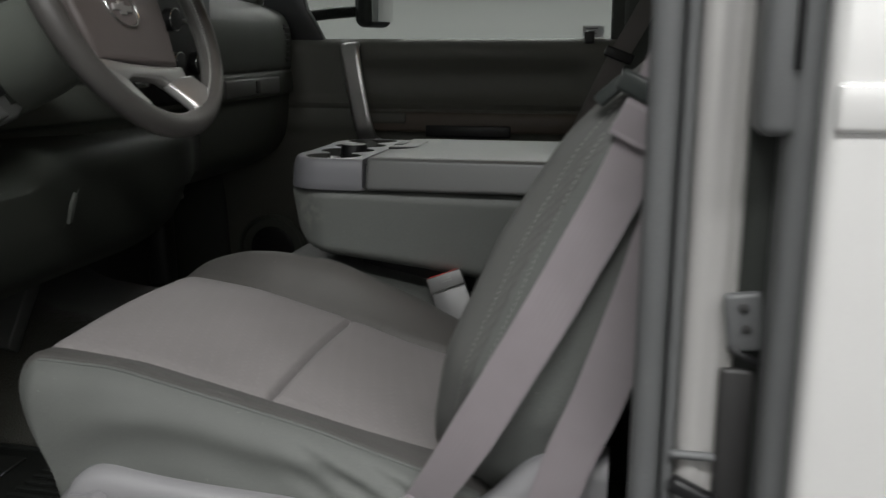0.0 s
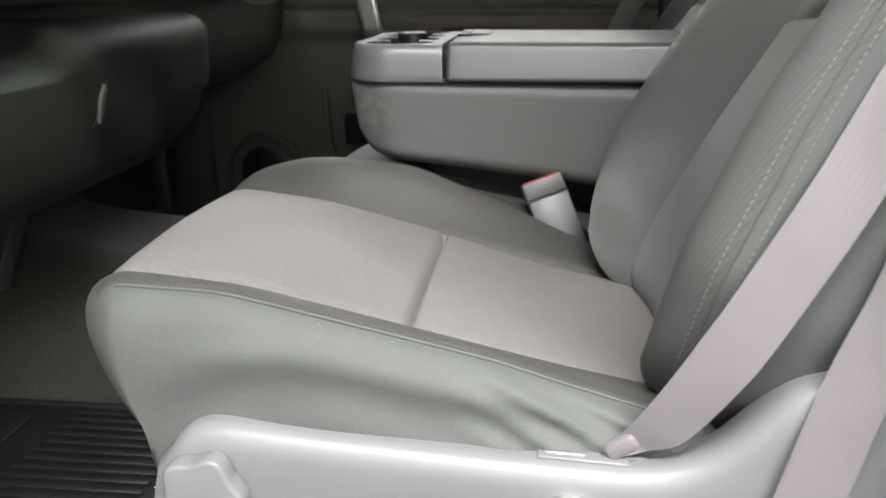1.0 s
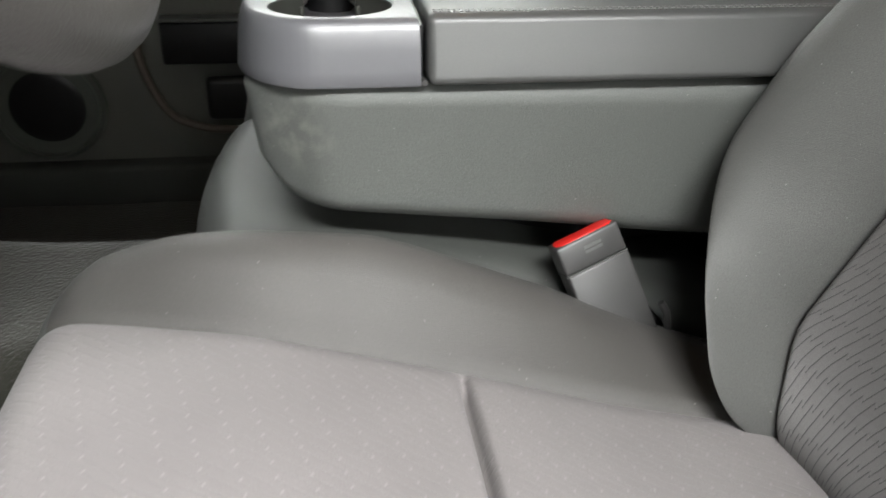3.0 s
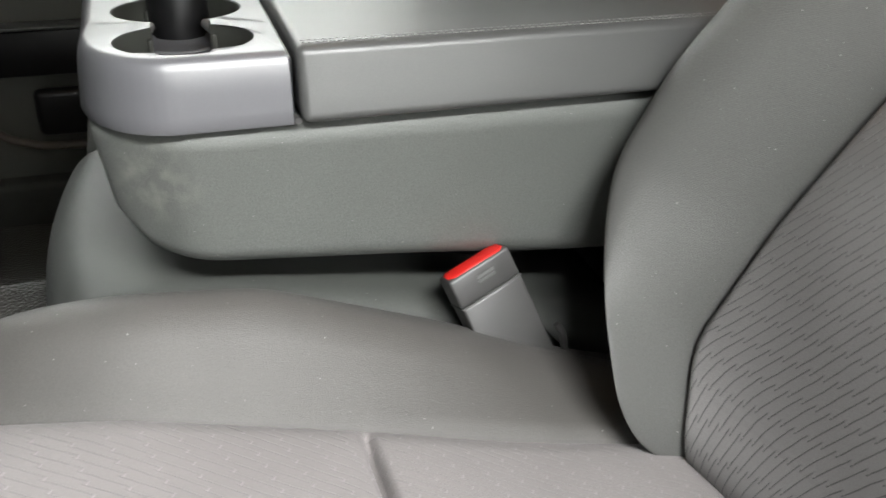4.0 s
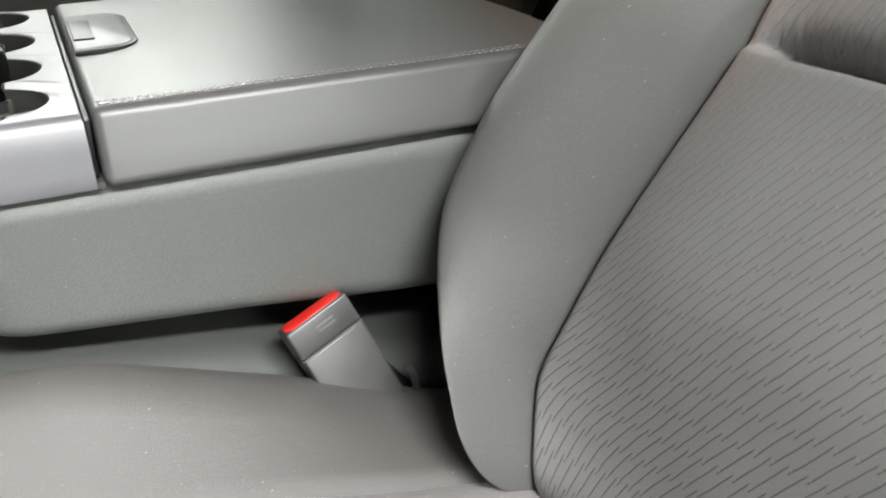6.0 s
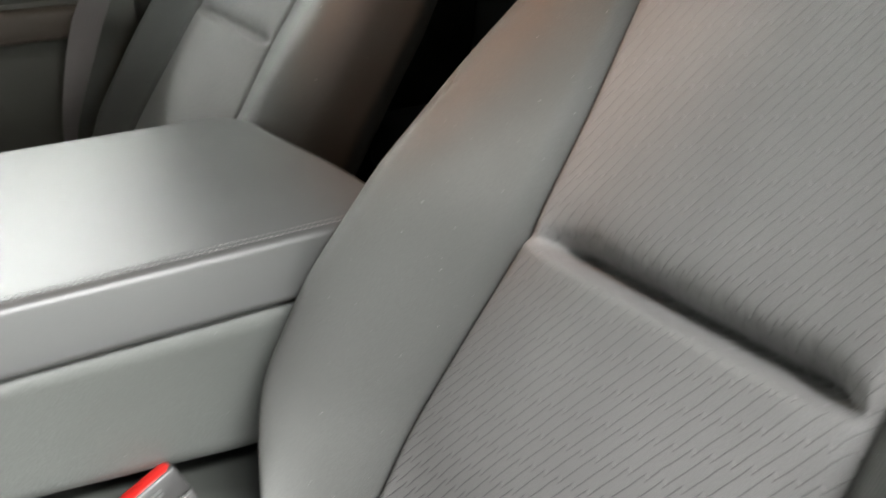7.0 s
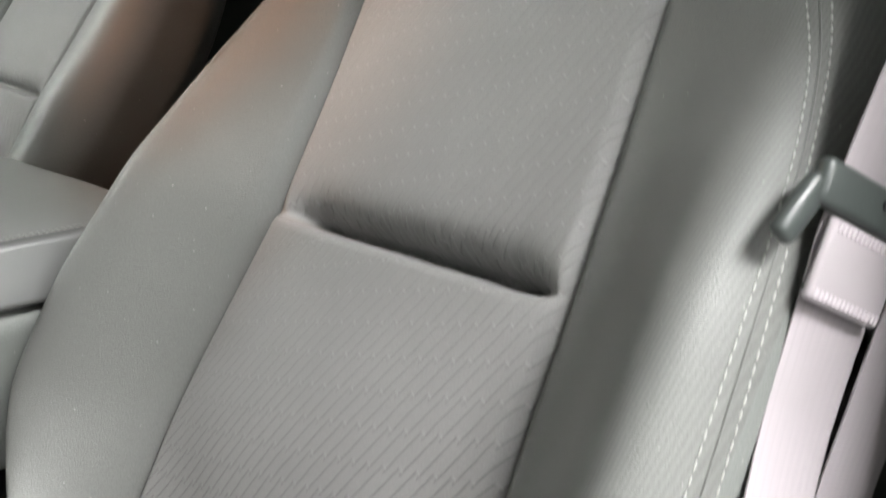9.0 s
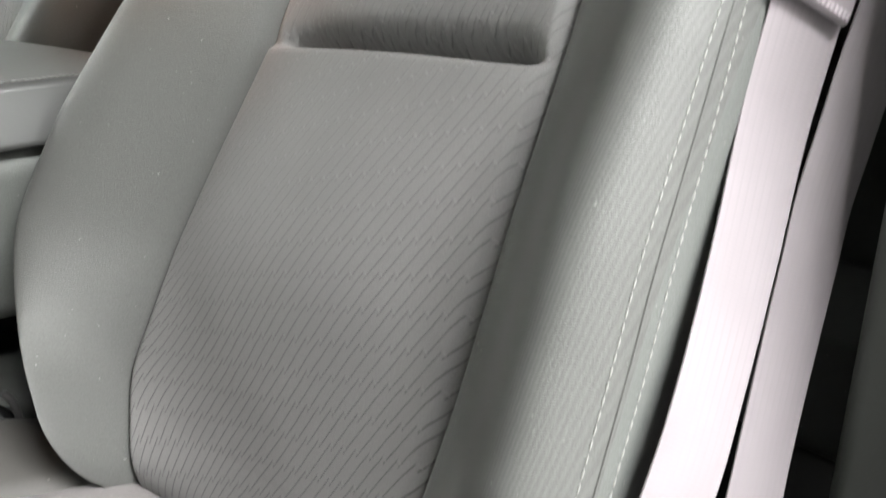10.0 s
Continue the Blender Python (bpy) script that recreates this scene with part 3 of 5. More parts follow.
def seat(far):
    where = "passenger" if far else "driver"
    at = (0.0, -0.135 if not far else 2 * MID + 0.135, -0.32)
    ob = thing("car_seat", at, "grey cloth %s seat with a patterned insert, reclined backrest and headrest" % where, "car seat", "front seats")
    xs = axis(C_LO[0], C_HI[0], C_R, 34, 6, (-0.011, -0.006, -0.0025, 0.0005, 0.003, 0.0055, 0.0085, 0.012, 0.017))
    ys = axis(C_LO[1], C_HI[1], C_R, 30, 6, (-0.156, -0.15, -0.144, 0.144, 0.15, 0.156))
    zs = axis(C_LO[2], C_HI[2], C_R, 20, 9)
    rest, faces = shell(xs, ys, zs)
    rr = rounded(rest, C_LO, C_HI, C_R)
    pad = cushion_form(rest)
    if far:
        pad[:, 0] = 0.25 - (0.25 - pad[:, 0]) * 0.78
    split(mirrored(pad, far), faces, rr, [
        ("cushion_insert", lambda c: (np.abs(c[:, 1]) < 0.15) & (c[:, 2] > -0.03) & (c[:, 0] > -0.298), INSERT, "warm grey woven cushion insert with slanting grooves"),
        ("cushion_side", lambda c: (c[:, 1] < -0.238) | (c[:, 0] < -0.29), CLOTH_SIDE, "lighter cloth side with soft wrinkles"),
        ("cushion_bolster", lambda c: np.ones(len(c), dtype=bool), CUSHION_CLOTH, "brownish grey worn cloth bolster, darkened for shade over the cushion")], ob, rr[:, [1, 0]])
    # sewn welt along the cushion's outer edge
    if not far:
        edge = [(x, -0.2395, 0.0) for x in np.linspace(-0.262, 0.20, 20)]
        line = mirrored(cushion_form(np.array(smooth_line(edge, 6))), far)
        part("welt", tube([tuple(q) for q in line], 0.0021, 8), CLOTH_SIDE, ob, "thin sewn welt")
        for dw in (-0.246, -0.2335):
            stitches("welt_stitch", cushion_form, [(x, dw, 0.0) for x in np.linspace(-0.262, 0.20, 20)], ob, far, 0.0, 0.003, 0.002, CLOTH_SIDE)
    xs = axis(B_LO[0], B_HI[0], B_R, 44, 6, (-0.02, -0.013, -0.0085, -0.006, -0.0035, 0.0, 0.003, 0.006, 0.01, 0.015, 0.02, 0.026))
    ys = axis(B_LO[1], B_HI[1], B_R, 210, 6, (-0.146, -0.14, -0.134, 0.134, 0.14, 0.146))
    zs = axis(B_LO[2], B_HI[2], B_R, 4, 6)
    rest, faces = shell(xs, ys, zs)
    rr = rounded(rest, B_LO, B_HI, B_R)
    pts = mirrored(back_form(rest, 0.4 if far else 1.0), far)
    split(pts, faces, rr, [
        ("backrest_insert", lambda c: (np.abs(c[:, 1]) < 0.14) & (c[:, 2] > -0.03), INSERT_BACK, "warm grey woven backrest insert with a pulled-in cross seam"),
        ("backrest_side", lambda c: (c[:, 1] < -0.25) & (c[:, 2] < -0.024) & (c[:, 2] > -0.10), CLOTH_SIDE, "paler cloth side panel behind the topstitched seam"),
        ("backrest_bolster", lambda c: np.ones(len(c), dtype=bool), CLOTH, "dark grey cloth bolster and back")], ob, rr[:, [1, 0]])
    if not far:
        rows = {"inner": (-0.020, -0.016, -0.013, -0.003, 0.0), "outer": (-0.034, -0.031, -0.028, -0.013, -0.002), "seam": (-0.027, -0.0235, -0.0205, -0.008, -0.001)}
        for row, depth in rows.items():
            step = {"inner": 0.0065, "outer": -0.0065, "seam": 0.0}[row]
            path = [(sv, -0.26 + k, n) for sv, k, n in zip((-0.31, -0.2, -0.1, 0.08), (0, 0, 0, 0.005), depth)]
            path += [(0.2, -0.232 + step, depth[4]), (0.262, -0.224 + step, 0.0)]
            if row == "seam":
                line = [tuple(q) for q in mirrored(back_form(np.array(smooth_line(path, 30))), far)]
                part("seam", tube(line, 0.0007, 6), CLOTH, ob, "pressed seam between two stitch rows")
            else:
                stitches("topstitch", back_form, path, ob, far)
    yf = BACK_AT[1] if not far else 2 * FAR_MID - BACK_AT[1]
    # added black filler that gives the cushion and backrest gap its shade
    part("gap_shade", box((0.16, 0.40, 0.20), (0.290, yf, -0.165), 0.02, 3), BLACK, ob, "black box added to darken the gap under the backrest")
    part("seat_base", box((0.44, 0.40, 0.16), (0.03, yf, -0.245), 0.015, 2), BLACK, ob, "black seat base and rails")
    # headrest
    lo, hi, r = (0.0, -0.155, -0.115), (0.20, 0.155, 0.0), 0.05
    rest, faces = shell(axis(lo[0], hi[0], r, 8, 5), axis(lo[1], hi[1], r, 10, 5), axis(lo[2], hi[2], r, 3, 5))
    p = rounded(rest, lo, hi, r)
    s, w, n = p[:, 0], p[:, 1] * (1 - 0.5 * np.clip(p[:, 0] - 0.02, 0, 1)), p[:, 2]
    n = n + 0.035 * (1 - (w / 0.16) ** 2) * bell(s, 0.08, 0.1) + 0.047
    q = BACK_AT + (s + 0.292)[:, None] * UP_BACK + n[:, None] * OUT_BACK
    q[:, 1] = BACK_AT[1] - 0.012 + w
    head = raw("headrest", mirrored(q, far), faces, CLOTH, ob, "rounded cloth headrest")
    for w in (-0.06, 0.06):
        a = BACK_AT + 0.25 * UP_BACK - 0.06 * OUT_BACK
        b = BACK_AT + 0.34 * UP_BACK - 0.05 * OUT_BACK
        y = BACK_AT[1] + w
        y = 2 * FAR_MID - y if far else y
        part("headrest_post", tube([(a[0], y, a[2]), (b[0], y, b[2])], 0.006), CHROME, head, "chrome post")
    return ob


def side_shield(ob):
    """The moulded valance along the outer side of the driver's seat, with its knobs."""
    xs = np.linspace(-0.205, 0.40, 70)
    top = np.interp(xs, [-0.205, -0.195, -0.175, -0.15, -0.05, 0.1, 0.21, 0.25, 0.285, 0.315, 0.345, 0.40],
                    [-0.12, -0.075, -0.05, -0.043, -0.052, -0.062, -0.068, -0.060, -0.036, 0.005, 0.022, 0.024])
    k = np.ones(5) / 5
    top[2:-2] = np.convolve(top, k, "valid")
    verts, faces = [], []
    prof = [(0.040, -0.004), (0.025, -0.001), (0.012, 0.0), (0.006, -0.001), (0.0, -0.006), (-0.004, -0.013), (-0.006, -0.022), (-0.004, -0.04),
            (-0.002, -0.08), (0.0, -0.15), (0.02, -0.16), (0.04, -0.15)]
    for x, z in zip(xs, top):
        for dy, dz in prof:
            verts.append((x, -0.432 + dy, max(z + dz, -0.25) if dz > -0.1 else -0.235 + (dz + 0.15)))
    n = len(prof)
    for i in range(len(xs) - 1):
        for j in range(n):
            faces.append((i * n + j, i * n + (j + 1) % n, (i + 1) * n + (j + 1) % n, (i + 1) * n + j))
    faces += [list(range(n))[::-1], [(len(xs) - 1) * n + j for j in range(n)]]
    sh = raw("side_shield", verts, faces, SHIELD, ob, "pale grey moulded plastic side shield", sharp=60)
    # scalloped knob
    out = []
    for i in range(72):
        t = 2 * math.pi * i / 72
        rad = 0.0345 * (1 + 0.10 * math.cos(5 * t + 0.5))
        out.append((rad * math.cos(t), rad * math.sin(t)))
    m = Matrix.Translation((-0.150, -0.438, -0.098)) @ pose(0, 0, 0, 90, 0, 0)
    part("recliner_knob", prism(out, 0.022, m, 0.004, 3), SHIELD, sh, "scalloped round plastic knob")
    m = Matrix.Translation((0.155, -0.438, -0.112)) @ pose(0, 0, 0, 90, 0, 0)
    part("tilt_knob", lathe([(0.026, 0), (0.026, 0.012), (0.023, 0.017), (0.010, 0.018)], 32, m), CHROME, sh, "bright round knob")
    part("belt_slot", box((0.075, 0.022, 0.004), (0.165, -0.412, -0.0652), 0.0015, 2, pose(0, 0, 0, 0, 3.2, 0)), SHIELD, sh, "belt slot plate")
    part("slot_bar", box((0.034, 0.0035, 0.003), (0.150, -0.416, -0.0620), 0.001, 2, pose(0, 0, 0, 0, 3.2, 0)), SILVER, sh, "bright bar")


driver_seat = seat(False)
side_shield(driver_seat)
passenger_seat = seat(True)


def centre_cushion():
    ob = thing("middle_seat", (0.02, MID, -0.32), "grey cloth middle seat cushion under the folded console", "car seat", "front seats")
    lo, hi, r = (-0.215, 0.128, -0.15), (0.30, 0.477, 0.0), 0.04
    rest, faces = shell(axis(lo[0], hi[0], r, 22, 5), axis(lo[1], hi[1], r, 20, 8), axis(lo[2], hi[2], r, 3, 5))
    p = rounded(rest, lo, hi, r)
    top = (p[:, 2] + 0.15) / 0.15
    p[:, 2] += top * np.interp(p[:, 0], [-0.215, -0.12, -0.05, 0.04, 0.11, 0.2, 0.3], [0.040, 0.047, 0.036, 0.018, 0.002, -0.020, -0.036])
    p[:, 0] += 0.02 * np.abs((p[:, 1] - MID) / 0.17) ** 2 * sstep(-0.1, -0.21, p[:, 0])
    # dark cloth here stands in for the shadow below the console
    raw("cushion", p, faces, MIDDLE_SHADED, ob, "plain grey cloth pad, darkened for the shade under the console")
    part("seat_base", box((0.46, 0.33, 0.17), (0.05, MID, -0.235), 0.01), BLACK, ob, "black base")
    part("rear_cover", box((0.10, 0.34, 0.42), (0.400, MID, -0.085), 0.02, 3), BLACK, ob, "black cover behind the cushion")


centre_cushion()

# ------------------------------------------------------------------ console


def console():
    ob = thing("centre_console", (0.1, MID, 0.03), "folded-down grey console armrest with cup holders and stitched lid", "console")
    y0, y1 = 0.136, 0.457
    lo, hi, r = (-0.152, y0, 0.026), (0.385, y1, 0.180), 0.026
    rest, faces = shell(axis(lo[0], hi[0], r, 90, 8), axis(lo[1], hi[1], r, 24, 8), axis(lo[2], hi[2], r, 10, 8))
    p = rounded(rest, lo, hi, r)
    x, y, z = p.T
    low = 1 - (z - 0.03) / 0.156
    lift = table(x, [-0.152, -0.142, -0.128, -0.10, -0.06, 0.08, 0.2, 0.385], [0.078, 0.058, 0.048, 0.043, 0.038, 0.023, 0.007, -0.01], 0.014)
    z2 = z + low * lift
    ends = sstep(-0.06, -0.148, x)
    yc = (y - MID) * (1 - 0.16 * ends ** 2) + MID
    z2 = np.minimum(z2, 0.1775)
    split(np.stack([x + 0.012 * low * ends, yc, z2], axis=1), faces, p, [
        ("underside", lambda c: c[:, 2] < 0.0285, BLACK, "black moulded underside"),
        ("body", lambda c: np.ones(len(c), dtype=bool), CONSOLE_CLOTH, "grey cloth console body with a scuffed front corner")], ob)
    # front tray with the cup openings
    cups = [(0.187, 0.0475), (0.264, 0.0475), (0.341, 0.0475), (0.418, 0.0475)]
    reach = 0.035
    cx = -0.079

    def outline():
        out, n = [], 16
        right = [(-0.014, y) for y in np.linspace(y0 - 0.002, y1 + 0.002, 24)]
        far = [(-0.09 - 0.064 * math.sin(t), y1 + 0.002 - 0.075 * (1 - math.cos(t))) for t in np.linspace(0, math.pi / 2, n)]
        left = [(-0.154, y) for y in np.linspace(y1 - 0.08, y0 + 0.08, 18)][1:-1]
        near = [(-0.154 + 0.064 * (1 - math.cos(t)), y0 - 0.002 + 0.075 * (1 - math.sin(t))) for t in np.linspace(0, math.pi / 2, n)]
        return right, far, left, near
    right, far, left, near = outline()
    ring = right + [(x, y1 + 0.002) for x in np.linspace(-0.014, -0.09, 8)][1:-1] + far + left + near + [(x, y0 - 0.002) for x in np.linspace(-0.09, -0.014, 8)][1:-1]

    def half(y):
        return max([0.021 if cups[0][0] < y < cups[-1][0] else 0.0] + [r * math.sqrt(max(1 - ((y - c) / reach) ** 2, 0)) for c, r in cups])
    ys = MID - (cups[-1][0] - MID + reach) * np.cos(np.linspace(0, math.pi, 161))
    hole = [(cx + half(y), y) for y in ys] + [(cx - half(y), y) for y in ys[::-1]]
    # walk both loops by angle about the middle and bridge them
    mx, my = cx, MID
    ring = np.array(ring)
    hole = np.array(hole)
    dense = 420

    def resample(loop, n):
        loop = np.vstack([loop, loop[:1]])
        run = np.concatenate([[0], np.cumsum(np.linalg.norm(np.diff(loop, axis=0), axis=1))])
        t = np.linspace(0, run[-1], n, endpoint=False)
        return np.stack([np.interp(t, run, loop[:, k]) for k in range(2)], axis=1)
    ring, hole = resample(ring, dense), resample(hole, dense)

    def start_at(loop):
        a = np.arctan2(loop[:, 1] - my, (loop[:, 0] - mx) * 2.0)
        if np.sum(np.diff(np.unwrap(a))) < 0:
            loop, a = loop[::-1], a[::-1]
        return np.roll(loop, -int(np.argmin(np.abs(a + math.pi / 2))), axis=0)
    ring, hole = start_at(ring), start_at(hole)
    cen = np.array((-0.084, MID))
    levels = []

    def shrink(d):
        v = ring - cen
        out = cen + v * (1 - d / np.maximum(np.abs(v).max(axis=1, keepdims=True), 0.02))
        k = sstep(-0.034, -0.016, ring[:, 0])
        out[:, 0] = out[:, 0] * (1 - k) + (ring[:, 0] - 0.12 * d) * k
        return out
    zt = 0.228
    for d, z in ((0.0, 0.1785), (-0.001, 0.1805), (0.0003, 0.190), (0.002, 0.205), (0.0035, 0.214), (0.0055, 0.220), (0.008, 0.2245), (0.011, 0.2272), (0.0145, zt)):
        levels.append([(x, y, z) for x, y in shrink(d)])
    hv = hole - np.array((cx, MID))
    for d, z in ((-0.0012, zt), (0.0, zt - 0.001), (0.0012, zt - 0.004), (0.003, 0.165)):
        levels.append([(x * (1 - 0) + 0, y, z) for x, y in hole - d * hv / np.maximum(np.linalg.norm(hv, axis=1, keepdims=True), 1e-6)])
    verts = [v for lv in levels for v in lv]
    faces = []
    for i in range(len(levels) - 1):
        for k in range(dense):
            a, b = i * dense + k, i * dense + (k + 1) % dense
            faces.append((a, b, b + dense, a + dense))
    skin = (len(levels) - 3) * dense
    tray = raw("cup_tray", verts[:skin + dense], faces[:skin], TRAY, ob, "satin grey plastic tray with cup openings", sharp=40)
    raw("cup_wall", verts[skin:], [[i - skin for i in f] for f in faces[skin:]], CUP_WALL, tray, "dark cup walls", sharp=40)
    part("cup_floor", box((0.094, 0.255, 0.004), (cx, MID, 0.196), 0.001), CUP_FLOOR, tray, "worn brown-grey cup floor")
    for c, rad in cups:
        m = Matrix.Translation((cx, c, 0.1978))
        part("cup_ring", lathe([(0.030, 0), (0.030, 0.004), (0.028, 0.005), (0.025, 0.003)], 36, m), TRAY, tray, "raised ring")
        for side in (-1, 1):
            part("cup_grip", box((0.026, 0.034, 0.007), (cx + side * 0.033, c - 0.002, 0.2125), 0.003, 2, pose(0, 0, 0, 0, 0, side * 12)), SHIELD, tray, "pale cup grip pad")
            part("cup_rib", box((0.004, 0.016, 0.024), (cx + side * 0.0225, c + 0.036, 0.208), 0.0015, 2), CUP_WALL, tray, "thin upright rib")
    m = Matrix.Translation((cx + 0.002, 0.296, 0.196))
    part("cup_post", lathe([(0.0245, 0), (0.0238, 0.012), (0.0235, 0.034), (0.0215, 0.039), (0.010, 0.040)], 36, m), BLACK, tray, "black round post")
    part("hinge_base", box((0.42, 0.20, 0.10), (0.16, MID + 0.03, 0.03), 0.01), BLACK, ob, "black base under the console")
    # lid
    lo, hi, r = (-0.009, y0 + 0.007, 0.1795), (0.385, y1 - 0.007, 0.231), 0.007
    rest, faces = shell(axis(lo[0], hi[0], r, 30, 5), axis(lo[1], hi[1], r, 24, 5, (y0 + 0.0145, y0 + 0.016, y0 + 0.0175, y0 + 0.019, y1 - 0.019, y1 - 0.0175, y1 - 0.016, y1 - 0.0145)), axis(lo[2], hi[2], r, 3, 5))
    p = rounded(rest, lo, hi, r)
    up = sstep(0.205, 0.229, p[:, 2])
    p[:, 2] += up * (0.003 * np.cos((p[:, 1] - MID) / 0.155 * math.pi / 2) * sstep(0.0, 0.05, p[:, 0]) - 0.0018 * bell(p[:, 1], y0 + 0.0165, 0.0014) - 0.0018 * bell(p[:, 1], y1 - 0.0165, 0.0014))
    p[:, 1] += (0.231 - p[:, 2]) * 0.30 * np.clip((p[:, 1] - MID) / 0.15, -1, 1)
    p[:, 0] -= (0.012 + 0.033 * sstep(0.18, 0.42, p[:, 1]) + 0.03 * sstep(0.39, 0.452, p[:, 1]) ** 2) * sstep(0.28, 0.385, p[:, 0])
    lid = raw("lid", p, faces, LEATHER, ob, "dark stitched vinyl lid, worn and shiny")
    for yy in (y0 + 0.0137, y0 + 0.0192):
        verts, fs, x = [], [], -0.002
        while x < 0.36:
            bm = box((0.0036, 0.0007, 0.0007), (x, yy, 0.2311), 0)
            k0 = len(verts)
            bm.verts.ensure_lookup_table()
            verts += [tuple(v.co) for v in bm.verts]
            fs += [[k0 + v.index for v in f.verts] for f in bm.faces]
            bm.free()
            x += 0.0050
        raw("lid_stitch", verts, fs, LID_THREAD, lid, "row of stitches")
    def plate(x0, x1, ya, yb, rad):
        out = [(x0, ya)]
        for t in np.linspace(-90, 0, 7):
            out.append((x1 - rad + rad * math.cos(radians(t)), ya + rad + rad * math.sin(radians(t))))
        for t in np.linspace(0, 90, 7):
            out.append((x1 - rad + rad * math.cos(radians(t)), yb - rad + rad * math.sin(radians(t))))
        return out + [(x0, yb)]
    part("latch_rim", prism(plate(-0.006, 0.043, 0.268, 0.382, 0.020), 0.0042, Matrix.Translation((0, 0, 0.2305)), 0.0012), BLACK, lid, "dark latch surround")
    part("latch_plate", prism(plate(-0.006, 0.0395, 0.2715, 0.3785, 0.017), 0.0048, Matrix.Translation((0, 0, 0.2305)), 0.0014), LEATHER, lid, "smooth latch plate")
    part("latch_slot", box((0.016, 0.06, 0.003), (0.004, 0.325, 0.2350), 0.001), BLACK, lid, "dark finger slot")
    part("gap_liner", box((0.003, 0.30, 0.040), (-0.0118, MID, 0.200), 0.0005), BLACK, ob, "dark gap between tray and lid")
    part("hinge_pin", lathe([(0.0024, 0), (0.0024, 0.008)], 12, Matrix.Translation((-0.0115, y0 + 0.003, 0.182)) @ pose(0, 0, 0, 90, 0, 0)), BUCKLE, ob, "small grey pin")
    return ob


console()

# ------------------------------------------------------------------ belts and buckles


def frame_at(origin, xdir, zdir):
    x = Vector(xdir).normalized()
    z = Vector(zdir)
    z = (z - x * z.dot(x)).normalized()
    y = z.cross(x)
    m = Matrix((x, y, z)).transposed().to_4x4()
    m.translation = origin
    return m


def buckle():
    ob = thing("belt_buckle", (0.19, 0.105, -0.06), "black seat belt buckle with a red button beside the seat", "buckle")
    top = Vector((0.1215, 0.127, 0.0495))
    m = frame_at(top, (0.043, 0.010, 0.015), (-0.64, 0.19, 0.745))
    part("case", box((0.058, 0.023, 0.026), (0, 0, 0), 0.0026, 3, m @ pose(0, 0, -0.013)), BUCKLE, ob, "shiny black top case")
    part("stalk", box((0.0575, 0.0235, 0.125), (0, 0, 0), 0.0022, 2, m @ pose(0.0005, 0, -0.0892)), BUCKLE, ob, "worn black stalk sleeve")
    part("seam_line", box((0.0582, 0.0234, 0.0007), (0, 0, 0), 0, 1, m @ pose(0, 0, -0.0264)), DASH_GREY, ob, "thin pale joint")
    out = [(-0.0265, -0.0055), (-0.022, -0.0095), (0.022, -0.0095), (0.0265, -0.0055), (0.0265, 0.0055), (0.022, 0.0095), (-0.022, 0.0095), (-0.0265, 0.0055)]
    part("button", prism(out, 0.0045, m @ pose(0, 0, -0.0037), 0.0010, 2), RED, ob, "red release button")
    for dz in (-0.009, -0.013):
        part("print_bar", box((0.016, 0.0005, 0.0024), (0, 0, 0), 0, 1, m @ pose(0.002, -0.0117, dz)), DASH_GREY, ob, "unreadable small print")


def anchor():
    ob = thing("belt_anchor", (0.225, 0.09, -0.075), "black plastic anchor cover at the seat's rear corner", "bracket")
    part("cover", box((0.07, 0.05, 0.02), (0.222, 0.10, -0.070), 0.005, 2, pose(0, 0, 0, 0, 25, 10)), BUCKLE, ob)
    part("clip", box((0.016, 0.010, 0.012), (0.246, 0.108, -0.072), 0.003, 2, pose(0, 0, 0, 20, 30, 25)), DASH_GREY, ob, "small grey clip")
    hinge = frame_at((0.208, 0.088, -0.047), (0.1, 1.0, 0.2), (0.86, 0.16, -0.30))
    part("sleeve", lathe([(0.0065, 0.006), (0.0068, 0.0), (0.0105, 0.0), (0.0115, 0.002), (0.0115, 0.05), (0.0065, 0.05)], 24, hinge), BUCKLE, ob, "hollow black sleeve end")
    part("loop", tube(smooth_line([(0.193, 0.108, -0.012), (0.199, 0.106, -0.022), (0.202, 0.105, -0.04), (0.206, 0.104, -0.06)], 8), 0.0032), BUCKLE, ob, "thin wire loop")
    part("cable", tube(smooth_line([(0.18, 0.13, -0.02), (0.2, 0.128, -0.045), (0.215, 0.12, -0.06), (0.235, 0.11, -0.085)], 8), 0.004), BLACK, ob, "black wire")


buckle()
anchor()


def ribbon(name, points, sides, width, material, parent, label="", n=14):
    pts = smooth_line(points, n)
    sd = smooth_line(sides, n)
    if isinstance(width, list):
        width = np.interp(np.linspace(0, 1, len(pts)), np.linspace(0, 1, len(width)), width)
    v, f, uv = strip(pts, sd, width)
    return raw(name, v, f, material, parent, label, uv, sharp=60)


